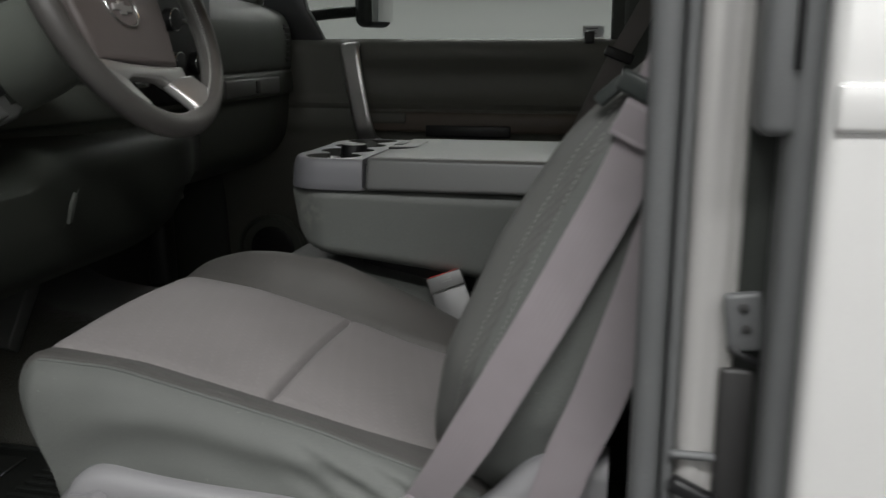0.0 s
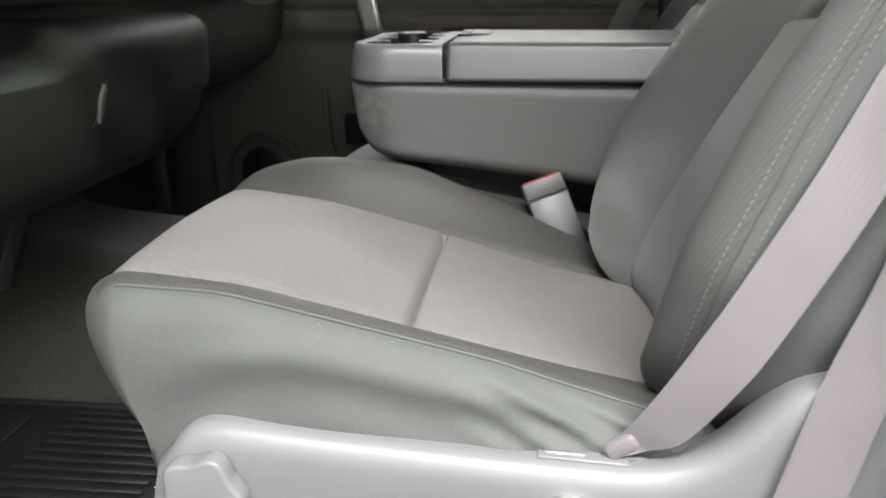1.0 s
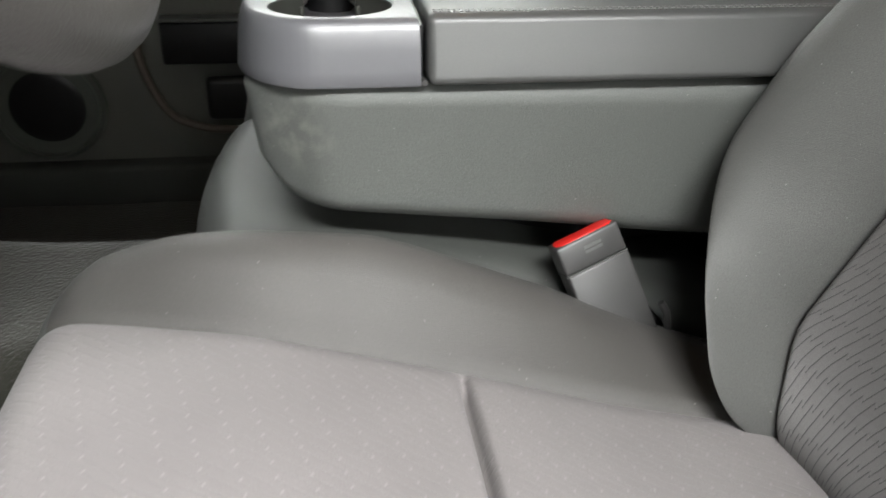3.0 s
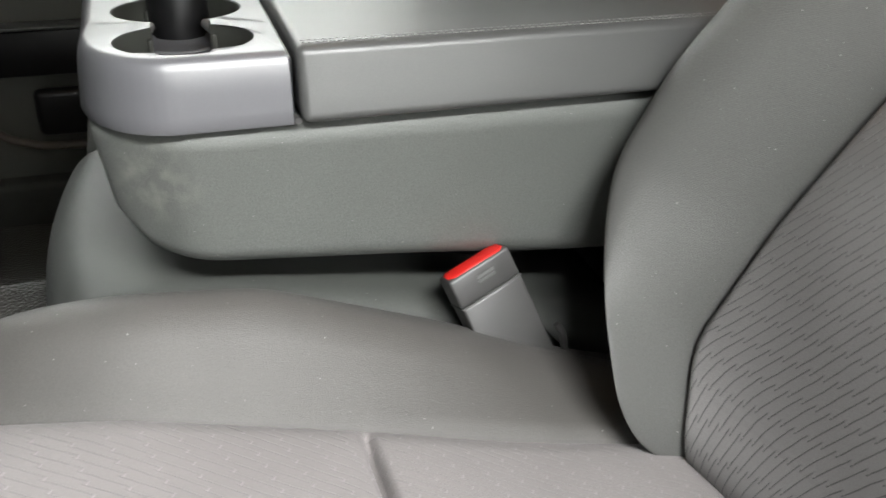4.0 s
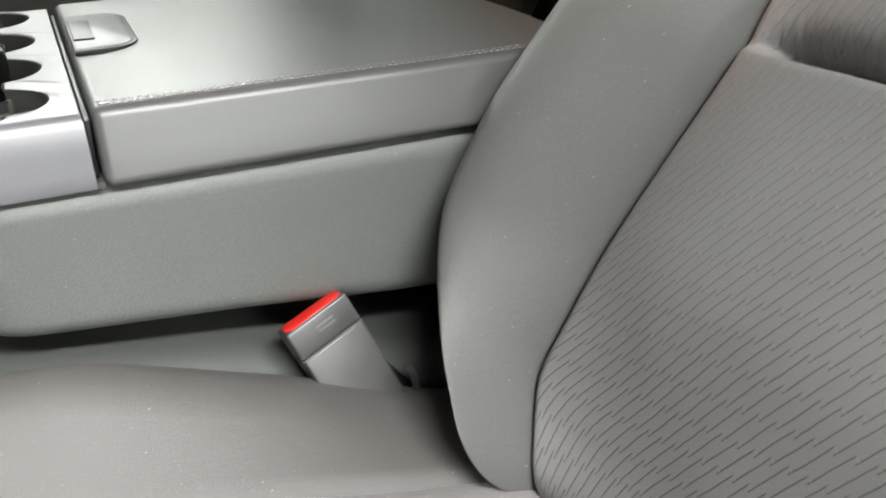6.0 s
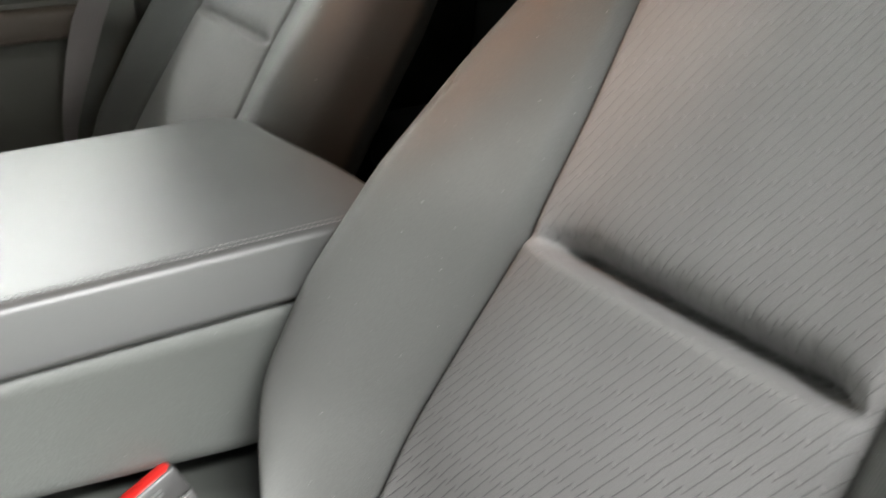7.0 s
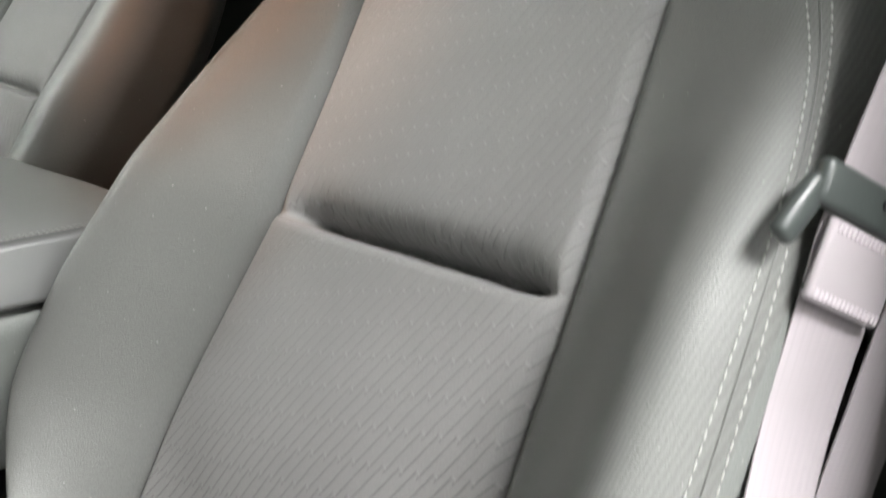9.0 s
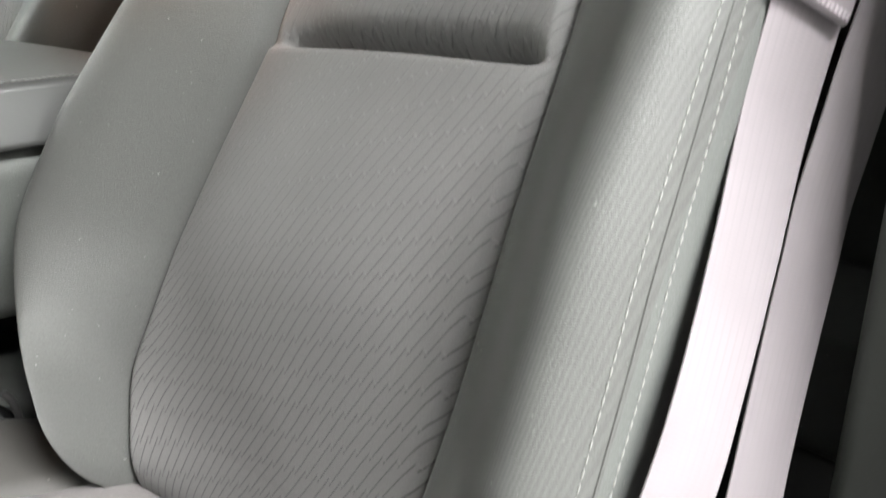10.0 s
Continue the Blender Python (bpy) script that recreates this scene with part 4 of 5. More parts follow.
def driver_belt():
    ob = thing("seat_belt", (0.165, -0.41, -0.06), "pale mauve-grey seat belt with tongue and button stop", "seat belt", "seat belts")
    side = (0.84, -0.30, -0.42)
    ribbon("lap_strand", [(0.186, -0.410, -0.066), (0.203, -0.412, -0.054), (0.228, -0.424, -0.028), (0.270, -0.438, 0.042), (0.313, -0.438, 0.120), (0.338, -0.434, 0.165), (0.366, -0.427, 0.219), (0.393, -0.419, 0.271), (0.416, -0.416, 0.322)],
           [(0.7, -0.6, 0.25), (0.82, -0.3, -0.1), (0.80, -0.25, -0.42), (0.78, -0.28, -0.55), (0.78, -0.26, -0.55), (0.78, -0.24, -0.55), (0.8, -0.25, -0.52), (0.82, -0.27, -0.47), side], [0.020, 0.027, 0.040, 0.047, 0.047, 0.047, 0.047, 0.047, 0.047], BELT, ob, "belt strand from the seat to the tongue")
    ribbon("shoulder_strand", [(0.416, -0.416, 0.325), (0.428, -0.4165, 0.362), (0.47, -0.424, 0.47), (0.54, -0.452, 0.66), (0.60, -0.487, 0.86)],
           [side, side, (0.8, -0.2, -0.35), (0.8, -0.1, -0.3), (0.8, 0.0, -0.3)], 0.047, BELT, ob, "belt strand up to the pillar")
    ribbon("retractor_strand", [(0.585, -0.484, 0.62), (0.482, -0.440, 0.37), (0.440, -0.431, 0.249), (0.423, -0.432, 0.192), (0.388, -0.439, 0.087), (0.354, -0.450, 0.0), (0.30, -0.462, -0.2)],
           [(0.9, -0.2, -0.33)] * 5 + [(0.87, -0.35, -0.3)] * 2, 0.047, BELT, ob, "belt strand down to the floor")
    part("belt_tuck", box((0.030, 0.012, 0.016), (0.196, -0.412, -0.055), 0.0055, 3, pose(0, 0, 0, 0, -35, 0)), BELT, ob, "bunched webbing tuck at the slot")
    d = (0.36, 0.05, 0.93)
    m = frame_at((0.425, -0.4185, 0.3605), side, d)
    part("tongue", box((0.078, 0.010, 0.020), (0, 0, 0), 0.004, 3, m @ pose(0.002, 0, 0.004)), TONGUE, ob, "dark glossy belt tongue")
    part("tongue_hook", box((0.013, 0.008, 0.032), (0, 0, 0), 0.0035, 3, m @ pose(-0.0385, 0.001, -0.010, 0, 22, 0)), TONGUE, ob, "bent tongue edge")
    for dx in (0.002, 0.022):
        part("tongue_rivet", lathe([(0.0022, 0), (0.0022, 0.001)], 10, m @ pose(dx, -0.0052, 0.006, 90, 0, 0)), BLACK, ob, "small dimple")
    m2 = frame_at((0.417, -0.4205, 0.339), side, d)
    stop = part("belt_stop", box((0.0485, 0.0052, 0.036), (0, 0, 0), 0.0028, 3, m2 @ pose(0, 0, -0.002)), BELT, ob, "sewn fold of webbing")
    for dz in (-0.0165, 0.0125):
        bm = bmesh.new()
        for i in range(15):
            b = box((0.0015, 0.0009, 0.0040), (0, 0, 0), 0, 1, m2 @ pose(-0.0205 + i * 0.00293, -0.0028, dz, 0, 12, 0))
            me = bpy.data.meshes.new("tmp")
            b.to_mesh(me)
            b.free()
            bm.from_mesh(me)
            bpy.data.meshes.remove(me)
        part("stop_stitch", bm, BELT_THREAD, stop, "row of white stitches", smooth=False)


driver_belt()


def passenger_belt():
    ob = thing("seat_belt", (0.42, 1.0, -0.2), "grey passenger seat belt hanging on the far pillar", "seat belt", "seat belts")
    side = (0.85, 0.1, 0.5)
    ribbon("shoulder_strand", [(0.228, 0.975, 0.02), (0.241, 0.980, 0.084), (0.28, 0.985, 0.196), (0.304, 0.985, 0.249), (0.356, 0.985, 0.362), (0.42, 0.992, 0.48), (0.50, 1.005, 0.65), (0.56, 1.015, 0.85)],
           [(0.45, 0.8, -0.2), (0.6, 0.6, -0.25)] + [(0.9, 0.2, -0.38)] * 6, 0.047, BELT_DARK, ob, "belt strand")
    m = frame_at((0.366, 0.980, 0.382), (0.9, 0.1, -0.35), (0.35, 0.1, 0.9))
    part("tongue", box((0.07, 0.012, 0.026), (0, 0, 0), 0.004, 3, m), BLACK, ob, "black tongue")


passenger_belt()

# ------------------------------------------------------------------ steering wheel and dash


def steering_wheel():
    c = Vector((-0.244, -0.135, 0.467))
    ob = thing("steering_wheel", c, "black leather steering wheel with satin silver spokes", "steering wheel")
    back = Vector((0.914, 0, 0.407))                 # towards the driver
    up = Vector((-0.407, 0, 0.914))
    m = Matrix((Vector((0, 1, 0)), up, back)).transposed().to_4x4()
    m.translation = c                                # local x: inboard, y: up the wheel, z: to the driver
    rim = [m @ Vector((0.178 * math.cos(t), 0.178 * math.sin(t), 0)) for t in np.linspace(0, 2 * math.pi, 96, endpoint=False)]
    rm = part("rim", tube(rim, 0.0165, 16, True), LEATHER_WHEEL, ob, "leather-wrapped rim")
    bm = bmesh.new()
    for i in range(80):
        t = radians(-60) + radians(120) * i / 79
        q = m @ Vector((0.1625 * math.cos(t), 0.1625 * math.sin(t), 0.009))
        bmesh.ops.create_cube(bm, size=0.0022, matrix=Matrix.Translation(q))
    part("rim_stitch", bm, THREAD, rm, "inner seam stitches", smooth=False)
    rim_m, m = m, m @ pose(0, 0, -0.033, 0, 0, -5.3)
    pad = [(-0.096, 0.060), (0.096, 0.060), (0.108, 0.02), (0.100, -0.040), (0.088, -0.083), (-0.088, -0.083), (-0.100, -0.040), (-0.108, 0.02)]
    part("hub_pad", prism(pad, 0.035, m @ pose(0, 0, -0.014), 0.008, 4), HUB, ob, "smooth airbag cover")
    ring = [m @ Vector((0.033 * math.cos(t), 0.026 * math.sin(t) - 0.008, 0.022)) for t in np.linspace(0, 2 * math.pi, 40, endpoint=False)]
    part("badge_ring", tube(ring, 0.0018, 8, True), CHROME, ob, "thin chrome badge ring")
    part("badge", prism([(-0.02, -0.004), (-0.006, -0.004), (-0.006, -0.009), (0.006, -0.009), (0.006, -0.004), (0.02, -0.004), (0.02, 0.004), (0.006, 0.004), (0.006, 0.009), (-0.006, 0.009), (-0.006, 0.004), (-0.02, 0.004)], 0.003, m @ pose(0, -0.008, 0.0205)), SILVER, ob, "plain badge shape")
    # silver band under the pad, with two lower spokes
    part("spoke_bridge", prism([(-0.098, -0.082), (-0.030, -0.0855), (0.030, -0.0855), (0.098, -0.082), (0.102, -0.104), (0.050, -0.112), (0.034, -0.104), (-0.034, -0.104), (-0.050, -0.112), (-0.102, -0.104)], 0.020, m, 0.005, 3), SILVER, ob, "satin silver band")
    for s in (-1, 1):
        sp = [(s * 0.046, -0.105), (s * 0.099, -0.098), (s * 0.104, -0.120), (s * 0.112, -0.142), (s * 0.090, -0.158), (s * 0.060, -0.168), (s * 0.054, -0.150)]
        bm = prism(sp if s < 0 else sp[::-1], 0.019, None, 0.006, 3)
        for v in bm.verts:
            r = math.hypot(v.co.x, v.co.y)
            v.co.z += 0.026 * float(sstep(0.115, 0.172, np.array(r)))
        bmesh.ops.transform(bm, matrix=m, verts=bm.verts)
        part("spoke", bm, SILVER, ob, "satin silver lower spoke")
        arm = [(s * 0.08, 0.068), (s * 0.162, 0.075), (s * 0.165, 0.045), (s * 0.085, 0.025)]
        bm = prism(arm if s < 0 else arm[::-1], 0.018, None, 0.005, 3)
        for v in bm.verts:
            v.co.z += 0.024 * float(sstep(0.10, 0.165, np.array(abs(v.co.x)))) - 0.004
        bmesh.ops.transform(bm, matrix=m, verts=bm.verts)
        part("spoke", bm, HUB, ob, "side spoke")
    col = [m @ Vector((0, 0, z)) for z in (-0.005, -0.05, -0.12, -0.22)]
    part("column", tube(col, [0.055, 0.06, 0.068, 0.07], 24), DASH, ob, "column shroud")
    part("ignition", lathe([(0.016, 0), (0.016, 0.012), (0.012, 0.014)], 24, Matrix.Translation((-0.315, 0.0, 0.36)) @ pose(0, 0, 0, 0, 75, 0)), CHROME, ob, "bright ignition ring")
    return ob


steering_wheel()


def dash():
    ob = thing("dashboard", (-0.7, MID, 0.05), "dark moulded dashboard with glovebox, vents and knobs", "dashboard")
    prof = [(-1.10, 0.53), (-0.72, 0.535), (-0.56, 0.515), (-0.49, 0.495), (-0.462, 0.47), (-0.450, 0.43), (-0.452, 0.36), (-0.458, 0.345), (-0.452, 0.335),
            (-0.450, 0.29), (-0.462, 0.275), (-0.470, 0.20), (-0.50, 0.14), (-0.58, 0.10), (-0.75, 0.10), (-1.10, 0.15)]
    line = [np.array((x, 0, z)) for x, z in prof]
    sm = smooth_line(line, 5)
    verts, faces = [], []
    ys = np.linspace(-0.52, 1.035, 34)
    for y in ys:
        pull = 0.03 * sstep(0.85, 1.035, np.array(y)) - 0.045 * sstep(0.12, -0.05, np.array(y))
        for q in sm:
            f = 1.0 if q[0] > -0.7 else 0.0
            verts.append((q[0] - float(pull) * f * -1.0 if y < 0.2 else q[0] - float(pull) * f, y, q[2]))
    n = len(sm)
    for i in range(len(ys) - 1):
        for j in range(n - 1):
            faces.append((i * n + j, (i + 1) * n + j, (i + 1) * n + j + 1, i * n + j + 1))
    faces += [list(range(n)), [(len(ys) - 1) * n + j for j in range(n)][::-1]]
    raw("body", verts, faces, DASH, ob, "textured dark dash body", sharp=40)
    part("trim_strip", box((0.012, 0.30, 0.040), (-0.452, 0.715, 0.312), 0.004), DASH_GREY, ob, "grey glovebox trim strip")
    part("strip_button", box((0.006, 0.02, 0.028), (-0.4455, 0.73, 0.312), 0.002), TRIM, ob, "glovebox button")
    vent = part("side_vent", box((0.03, 0.045, 0.10), (-0.490, 0.985, 0.41), 0.008), BLACK, ob, "round-cornered side vent")
    for i in range(6):
        part("vent_slat", box((0.006, 0.038, 0.006), (-0.4735, 0.985, 0.373 + i * 0.015), 0.002), DASH_GREY, vent)
    # middle stack
    part("radio_panel", box((0.05, 0.31, 0.22), (-0.468, MID + 0.055, 0.405), 0.012, 3, None), BLACK, ob, "glossy black radio panel")
    turn = pose(0, 0, 0, 0, 90, 0)
    for y, z, r in ((0.33, 0.453, 0.021), (0.338, 0.376, 0.019), (0.422, 0.373, 0.023)):
        k = part("knob", lathe([(r, 0), (r, 0.012), (r * 0.9, 0.019), (r * 0.3, 0.02)], 32, Matrix.Translation((-0.443, y, z)) @ turn), BLACK, ob, "black rotary knob")
        ringp = [(-0.4265, y + r * 0.96 * math.cos(t), z + r * 0.96 * math.sin(t)) for t in np.linspace(0, 2 * math.pi, 32, endpoint=False)]
        part("knob_ring", tube(ringp, 0.0016, 8, True), CHROME, k, "chrome ring")
    for i in range(4):
        part("button", box((0.006, 0.011, 0.008), (-0.441, 0.372 + i * 0.016, 0.452), 0.001), DASH_GREY, ob, "small grey button")
    # knee panel on the driver's side
    prof = [(-0.80, 0.02), (-0.55, 0.03), (-0.44, 0.07), (-0.405, 0.13), (-0.395, 0.20), (-0.40, 0.245), (-0.43, 0.262), (-0.5, 0.27), (-0.62, 0.30)]
    sm = smooth_line([np.array((x, 0, z)) for x, z in prof], 6)
    verts, faces, ys = [], [], np.linspace(-0.50, 0.47, 36)
    for y in ys:
        e = float(sstep(0.18, 0.47, np.array(y)))
        for q in sm:
            dip = float(sstep(-0.10, -0.17, np.array(y))) * float(sstep(0.20, 0.25, np.array(q[2])))
            verts.append((q[0] - 0.07 * e ** 2, y, q[2] - 0.03 * dip + 0.06 * e * (q[2] < 0.15)))
    n = len(sm)
    for i in range(len(ys) - 1):
        for j in range(n - 1):
            faces.append((i * n + j, i * n + j + 1, (i + 1) * n + j + 1, (i + 1) * n + j))
    faces += [list(range(n))[::-1], [(len(ys) - 1) * n + j for j in range(n)]]
    # the panel's dark colour stands in for footwell shade
    raw("knee_panel", verts, faces, DASH_SHADED, ob, "rounded knee panel, coloured dark for the shade under the dash", sharp=40)
    part("release_lever", prism([(-0.003, -0.024), (0.003, -0.020), (0.008, 0.020), (0.001, 0.024), (-0.005, 0.004)], 0.005, frame_at((-0.3965, -0.077, 0.174), (0.0, 0.93, -0.36), (1, 0, 0)), 0.001), TRIM, ob, "grey release lever blade")
    part("panel_seam", tube(smooth_line([(-0.396, -0.044, 0.212), (-0.3955, -0.064, 0.186), (-0.400, -0.088, 0.152), (-0.409, -0.112, 0.122)], 8), 0.0008, 6), TRIM, ob, "pale panel seam")
    part("obd_clip", box((0.02, 0.03, 0.012), (-0.50, 0.42, 0.105), 0.003), DASH_GREY, ob, "small grey clip")
    # light switch panel
    m = Matrix.Translation((-0.410, -0.232, 0.368)) @ pose(0, 0, 0, 0, 76, 8) @ pose(0, 0, 0, 0, 0, 27)

    def facing(outline, z0, depth, r):
        area = sum(p[0] * q[1] - q[0] * p[1] for p, q in zip(outline, outline[1:] + outline[:1]))
        return prism(outline if area > 0 else outline[::-1], depth, m @ pose(0, 0, z0), r, 3)
    sw = part("switch_panel", facing([(-0.029, 0.100), (0.001, 0.095), (0.069, 0.100), (0.0745, 0.065), (0.079, 0.026), (0.038, -0.097), (-0.016, -0.117), (-0.055, -0.119), (-0.093, -0.048)], -0.05, 0.062, 0.006), DASH_GREY, ob, "grey light switch panel")
    # the recess and its wells are raised plates, their shade given by dark colour
    part("switch_shade", facing([(-0.031, -0.108), (0.005, 0.024), (0.024, 0.044), (0.066, 0.049), (0.058, 0.024), (0.024, 0.021), (0.004, -0.033), (-0.015, -0.097)], 0.010, 0.0035, 0.001), DASH_SHADED, sw, "raised angular plate, dark for the shade of the recess")
    part("well_shade", facing([(-0.009, -0.091), (0.003, -0.054), (0.016, -0.055), (0.013, -0.077), (0.006, -0.086)], 0.010, 0.003, 0.0005), BLACK, sw, "raised black plate for the shade in a well")
    part("well_shade", facing([(0.009, -0.021), (0.023, 0.024), (0.043, 0.027), (0.030, -0.018)], 0.010, 0.004, 0.0005), BLACK, sw, "raised black plate for the shade in a well")
    part("switch_lever", facing([(-0.013, -0.075), (-0.004, -0.047), (0.012, -0.032), (0.047, -0.011), (0.057, -0.013), (0.050, -0.032), (0.022, -0.058), (0.003, -0.071)], 0.011, 0.014, 0.004), DASH_GREY, sw, "grey paddle lever")
    part("panel_ridge", facing([(-0.019, -0.110), (-0.016, -0.103), (0.039, -0.088), (0.037, -0.098)], 0.011, 0.004, 0.001), DASH_GREY, sw, "pale raised ridge")
    part("air_vent", lathe([(0.030, 0), (0.030, 0.008), (0.026, 0.011), (0.022, 0.004), (0.004, 0.003)], 32, m @ pose(-0.041, -0.005, 0.010)), BLACK, sw, "round black air vent")
    part("brake_bracket", box((0.05, 0.05, 0.22), (-0.60, 0.52, -0.0), 0.01), BLACK, ob, "dark bracket under the dash")
    return ob


dash()

# ------------------------------------------------------------------ passenger door
YD = 1.04


def passenger_door():
    ob = thing("door_1", (0.0, YD, -0.2), "closed passenger door with dark panel, silver pull handle and window", "door", kind="structure")
    x0, x1 = -0.72, 0.372
    # panel with its long recess and armrest shelf, pulled along x
    prof = [(0.075, 0.415), (0.055, 0.422), (0.02, 0.418), (0.004, 0.405), (0.0, 0.385), (0.004, 0.365), (0.016, 0.350), (0.020, 0.32), (0.016, 0.285), (0.004, 0.268),
            (-0.006, 0.258), (-0.004, 0.250), (0.0, 0.244), (-0.006, 0.232), (-0.008, 0.205), (-0.004, 0.186), (0.004, 0.178), (0.006, 0.15), (0.004, 0.05), (0.02, -0.06), (0.03, -0.26), (0.075, -0.28)]
    xs = np.concatenate([np.linspace(x0, -0.30, 16), np.linspace(-0.29, 0.20, 14), np.linspace(0.21, x1, 18)])
    verts, faces = [], []
    for x in xs:
        k = float(sstep(-0.335, -0.255, np.array(x)) * sstep(0.315, 0.25, np.array(x)))
        for dy, z in prof:
            if 0.26 < z < 0.39:
                dy = dy * k + 0.002 * (1 - k)
            verts.append((x, YD + dy, z))
    n = len(prof)
    for i in range(len(xs) - 1):
        for j in range(n - 1):
            faces.append((i * n + j, (i + 1) * n + j, (i + 1) * n + j + 1, i * n + j + 1))
    faces += [list(range(n)), [(len(xs) - 1) * n + j for j in range(n)][::-1]]
    raw("panel", verts, faces, DOOR, ob, "dark olive-grey moulded door panel", sharp=50)
    part("armrest", box((0.57, 0.03, 0.052), (0.005, YD - 0.012, 0.212), 0.012, 3), DOOR_WARM, ob, "brown-grey armrest pad")
    # black box in place of the pull pocket's shaded hollow
    part("pull_shade", box((0.22, 0.014, 0.030), (-0.005, YD - 0.024, 0.191), 0.004), BLACK, ob, "black box for the shade in the pull pocket")
    part("armrest_cap", box((0.10, 0.032, 0.030), (-0.215, YD - 0.014, 0.222), 0.008, 3), DOOR, ob, "front armrest cap")
    line = smooth_line([(-0.318, YD + 0.004, 0.405), (-0.312, YD - 0.030, 0.402), (-0.304, YD - 0.044, 0.36), (-0.290, YD - 0.048, 0.28), (-0.275, YD - 0.044, 0.20), (-0.268, YD - 0.02, 0.168), (-0.266, YD + 0.004, 0.160)], 8)
    v, f, _ = strip(line, [(1, 0, 0.1)] * len(line), 0.048, 0.014, 8)
    raw("pull_handle", v, f, SILVER, ob, "satin silver pull handle", sharp=50)
    part("speaker_rim", lathe([(0.098, 0), (0.098, 0.014), (0.090, 0.02), (0.086, 0.012)], 48, Matrix.Translation((-0.565, YD + 0.022, -0.15)) @ pose(0, 0, 0, 90, 0, 0)), DASH, ob, "round speaker rim")
    part("speaker_mesh", lathe([(0.084, 0), (0.078, 0.008), (0.05, 0.012), (0.01, 0.013)], 40, Matrix.Translation((-0.565, YD + 0.020, -0.15)) @ pose(0, 0, 0, 90, 0, 0)), BLACK, ob, "dark speaker mesh")
    rim_line = smooth_line([(-0.405, YD + 0.004, 0.06), (-0.400, YD - 0.010, 0.01), (-0.390, YD - 0.014, -0.08), (-0.357, YD - 0.014, -0.155), (-0.310, YD - 0.012, -0.184), (-0.229, YD - 0.010, -0.194), (0.10, YD - 0.010, -0.196)], 8)
    # brown rim colour stands in for warm light on the pocket
    part("pocket_rim", tube(rim_line, 0.0075), DOOR_WARM, ob, "raised pocket rim, browned for the warm dome light")
    # slot and bottle recess are black boxes standing in for their inner shade
    part("slot_shade", box((0.30, 0.03, 0.075), (-0.205, YD - 0.002, -0.035), 0.006), BLACK, ob, "black box for the shade in the storage slot")
    part("slot_lip", box((0.30, 0.036, 0.006), (-0.205, YD - 0.008, 0.006), 0.002), DASH_GREY, ob, "pale slot lip")
    part("bottle_shade", box((0.085, 0.024, 0.080), (-0.248, YD + 0.002, -0.138), 0.020, 4), BLACK, ob, "round-cornered black box for the shaded bottle recess")
    part("lock_block", box((0.024, 0.028, 0.03), (0.292, YD + 0.012, 0.424), 0.004), BLACK, ob, "black lock knob")
    # window frame and glass
    part("frame_rear", box((0.06, 0.05, 0.62), (0.372, YD + 0.055, 0.71), 0.008), TRIM, ob, "dark rear window post")
    part("frame_front", box((0.06, 0.05, 0.66), (-0.545, YD + 0.055, 0.70), 0.008, 2, pose(0, 0, 0, 0, 22, 0)), TRIM, ob, "dark front window post")
    part("frame_top", box((0.80, 0.05, 0.06), (0.0, YD + 0.05, 0.99), 0.008), TRIM, ob, "dark window header")
    part("sail_panel", prism([(-0.60, 0.40), (-0.395, 0.40), (-0.415, 0.44), (-0.45, 0.50), (-0.475, 0.60), (-0.55, 0.60)], 0.03, Matrix(((1, 0, 0, 0), (0, 0, -1, YD + 0.062), (0, 1, 0, 0), (0, 0, 0, 1))), 0.005, 2), BLACK, ob, "black corner panel behind the mirror")
    g = part("pane", box((0.95, 0.005, 0.60), (-0.08, YD + 0.06, 0.70), 0), GLASS, ob, "clear side glass", smooth=False)
    g.visible_shadow = False
    st = part("sticker", box((0.052, 0.0008, 0.028), (0.298, YD + 0.0565, 0.438), 0), PAPER, ob, "small pale sticker", smooth=False)
    for i, (w, dz) in enumerate(((0.030, 0.006), (0.022, 0.0), (0.026, -0.006))):
        part("print_bar", box((w, 0.0006, 0.0024), (0.294, YD + 0.0558, 0.440 + dz), 0), INK, st, "unreadable small print", smooth=False)
    # outside mirror
    mi = thing("side_mirror", (-0.40, YD + 0.22, 0.47), "black outside mirror beyond the passenger window", "mirror")
    lo, hi, r = (-0.062, -0.03, -0.105), (0.062, 0.03, 0.105), 0.026
    rest, fs = shell(axis(lo[0], hi[0], r, 6, 5), axis(lo[1], hi[1], r, 3, 5), axis(lo[2], hi[2], r, 5, 5))
    q = rounded(rest, lo, hi, r)
    mm = Matrix.Translation((-0.318, YD + 0.21, 0.558)) @ pose(0, 0, 0, 0, 0, 72)
    q = np.array([mm @ Vector(v) for v in q])
    raw("housing", q, fs, BLACK, mi, "black mirror housing")
    part("mirror_glass", box((0.104, 0.004, 0.180), (0, 0, 0), 0.002, 2, mm @ pose(0, -0.0305, 0)), MIRROR, mi, "mirror glass")
    part("mirror_arm", tube([(-0.33, YD + 0.21, 0.50), (-0.42, YD + 0.13, 0.49), (-0.47, YD + 0.07, 0.48)], 0.016), BLACK, mi, "black arm")
    return ob


passenger_door()

# ------------------------------------------------------------------ cab shell
def structure(name, bm, material, label, smooth=True):
    ob = part(name, bm, material, None, label, smooth)
    return tagged(ob, category=name.split("_")[0], kind="structure")


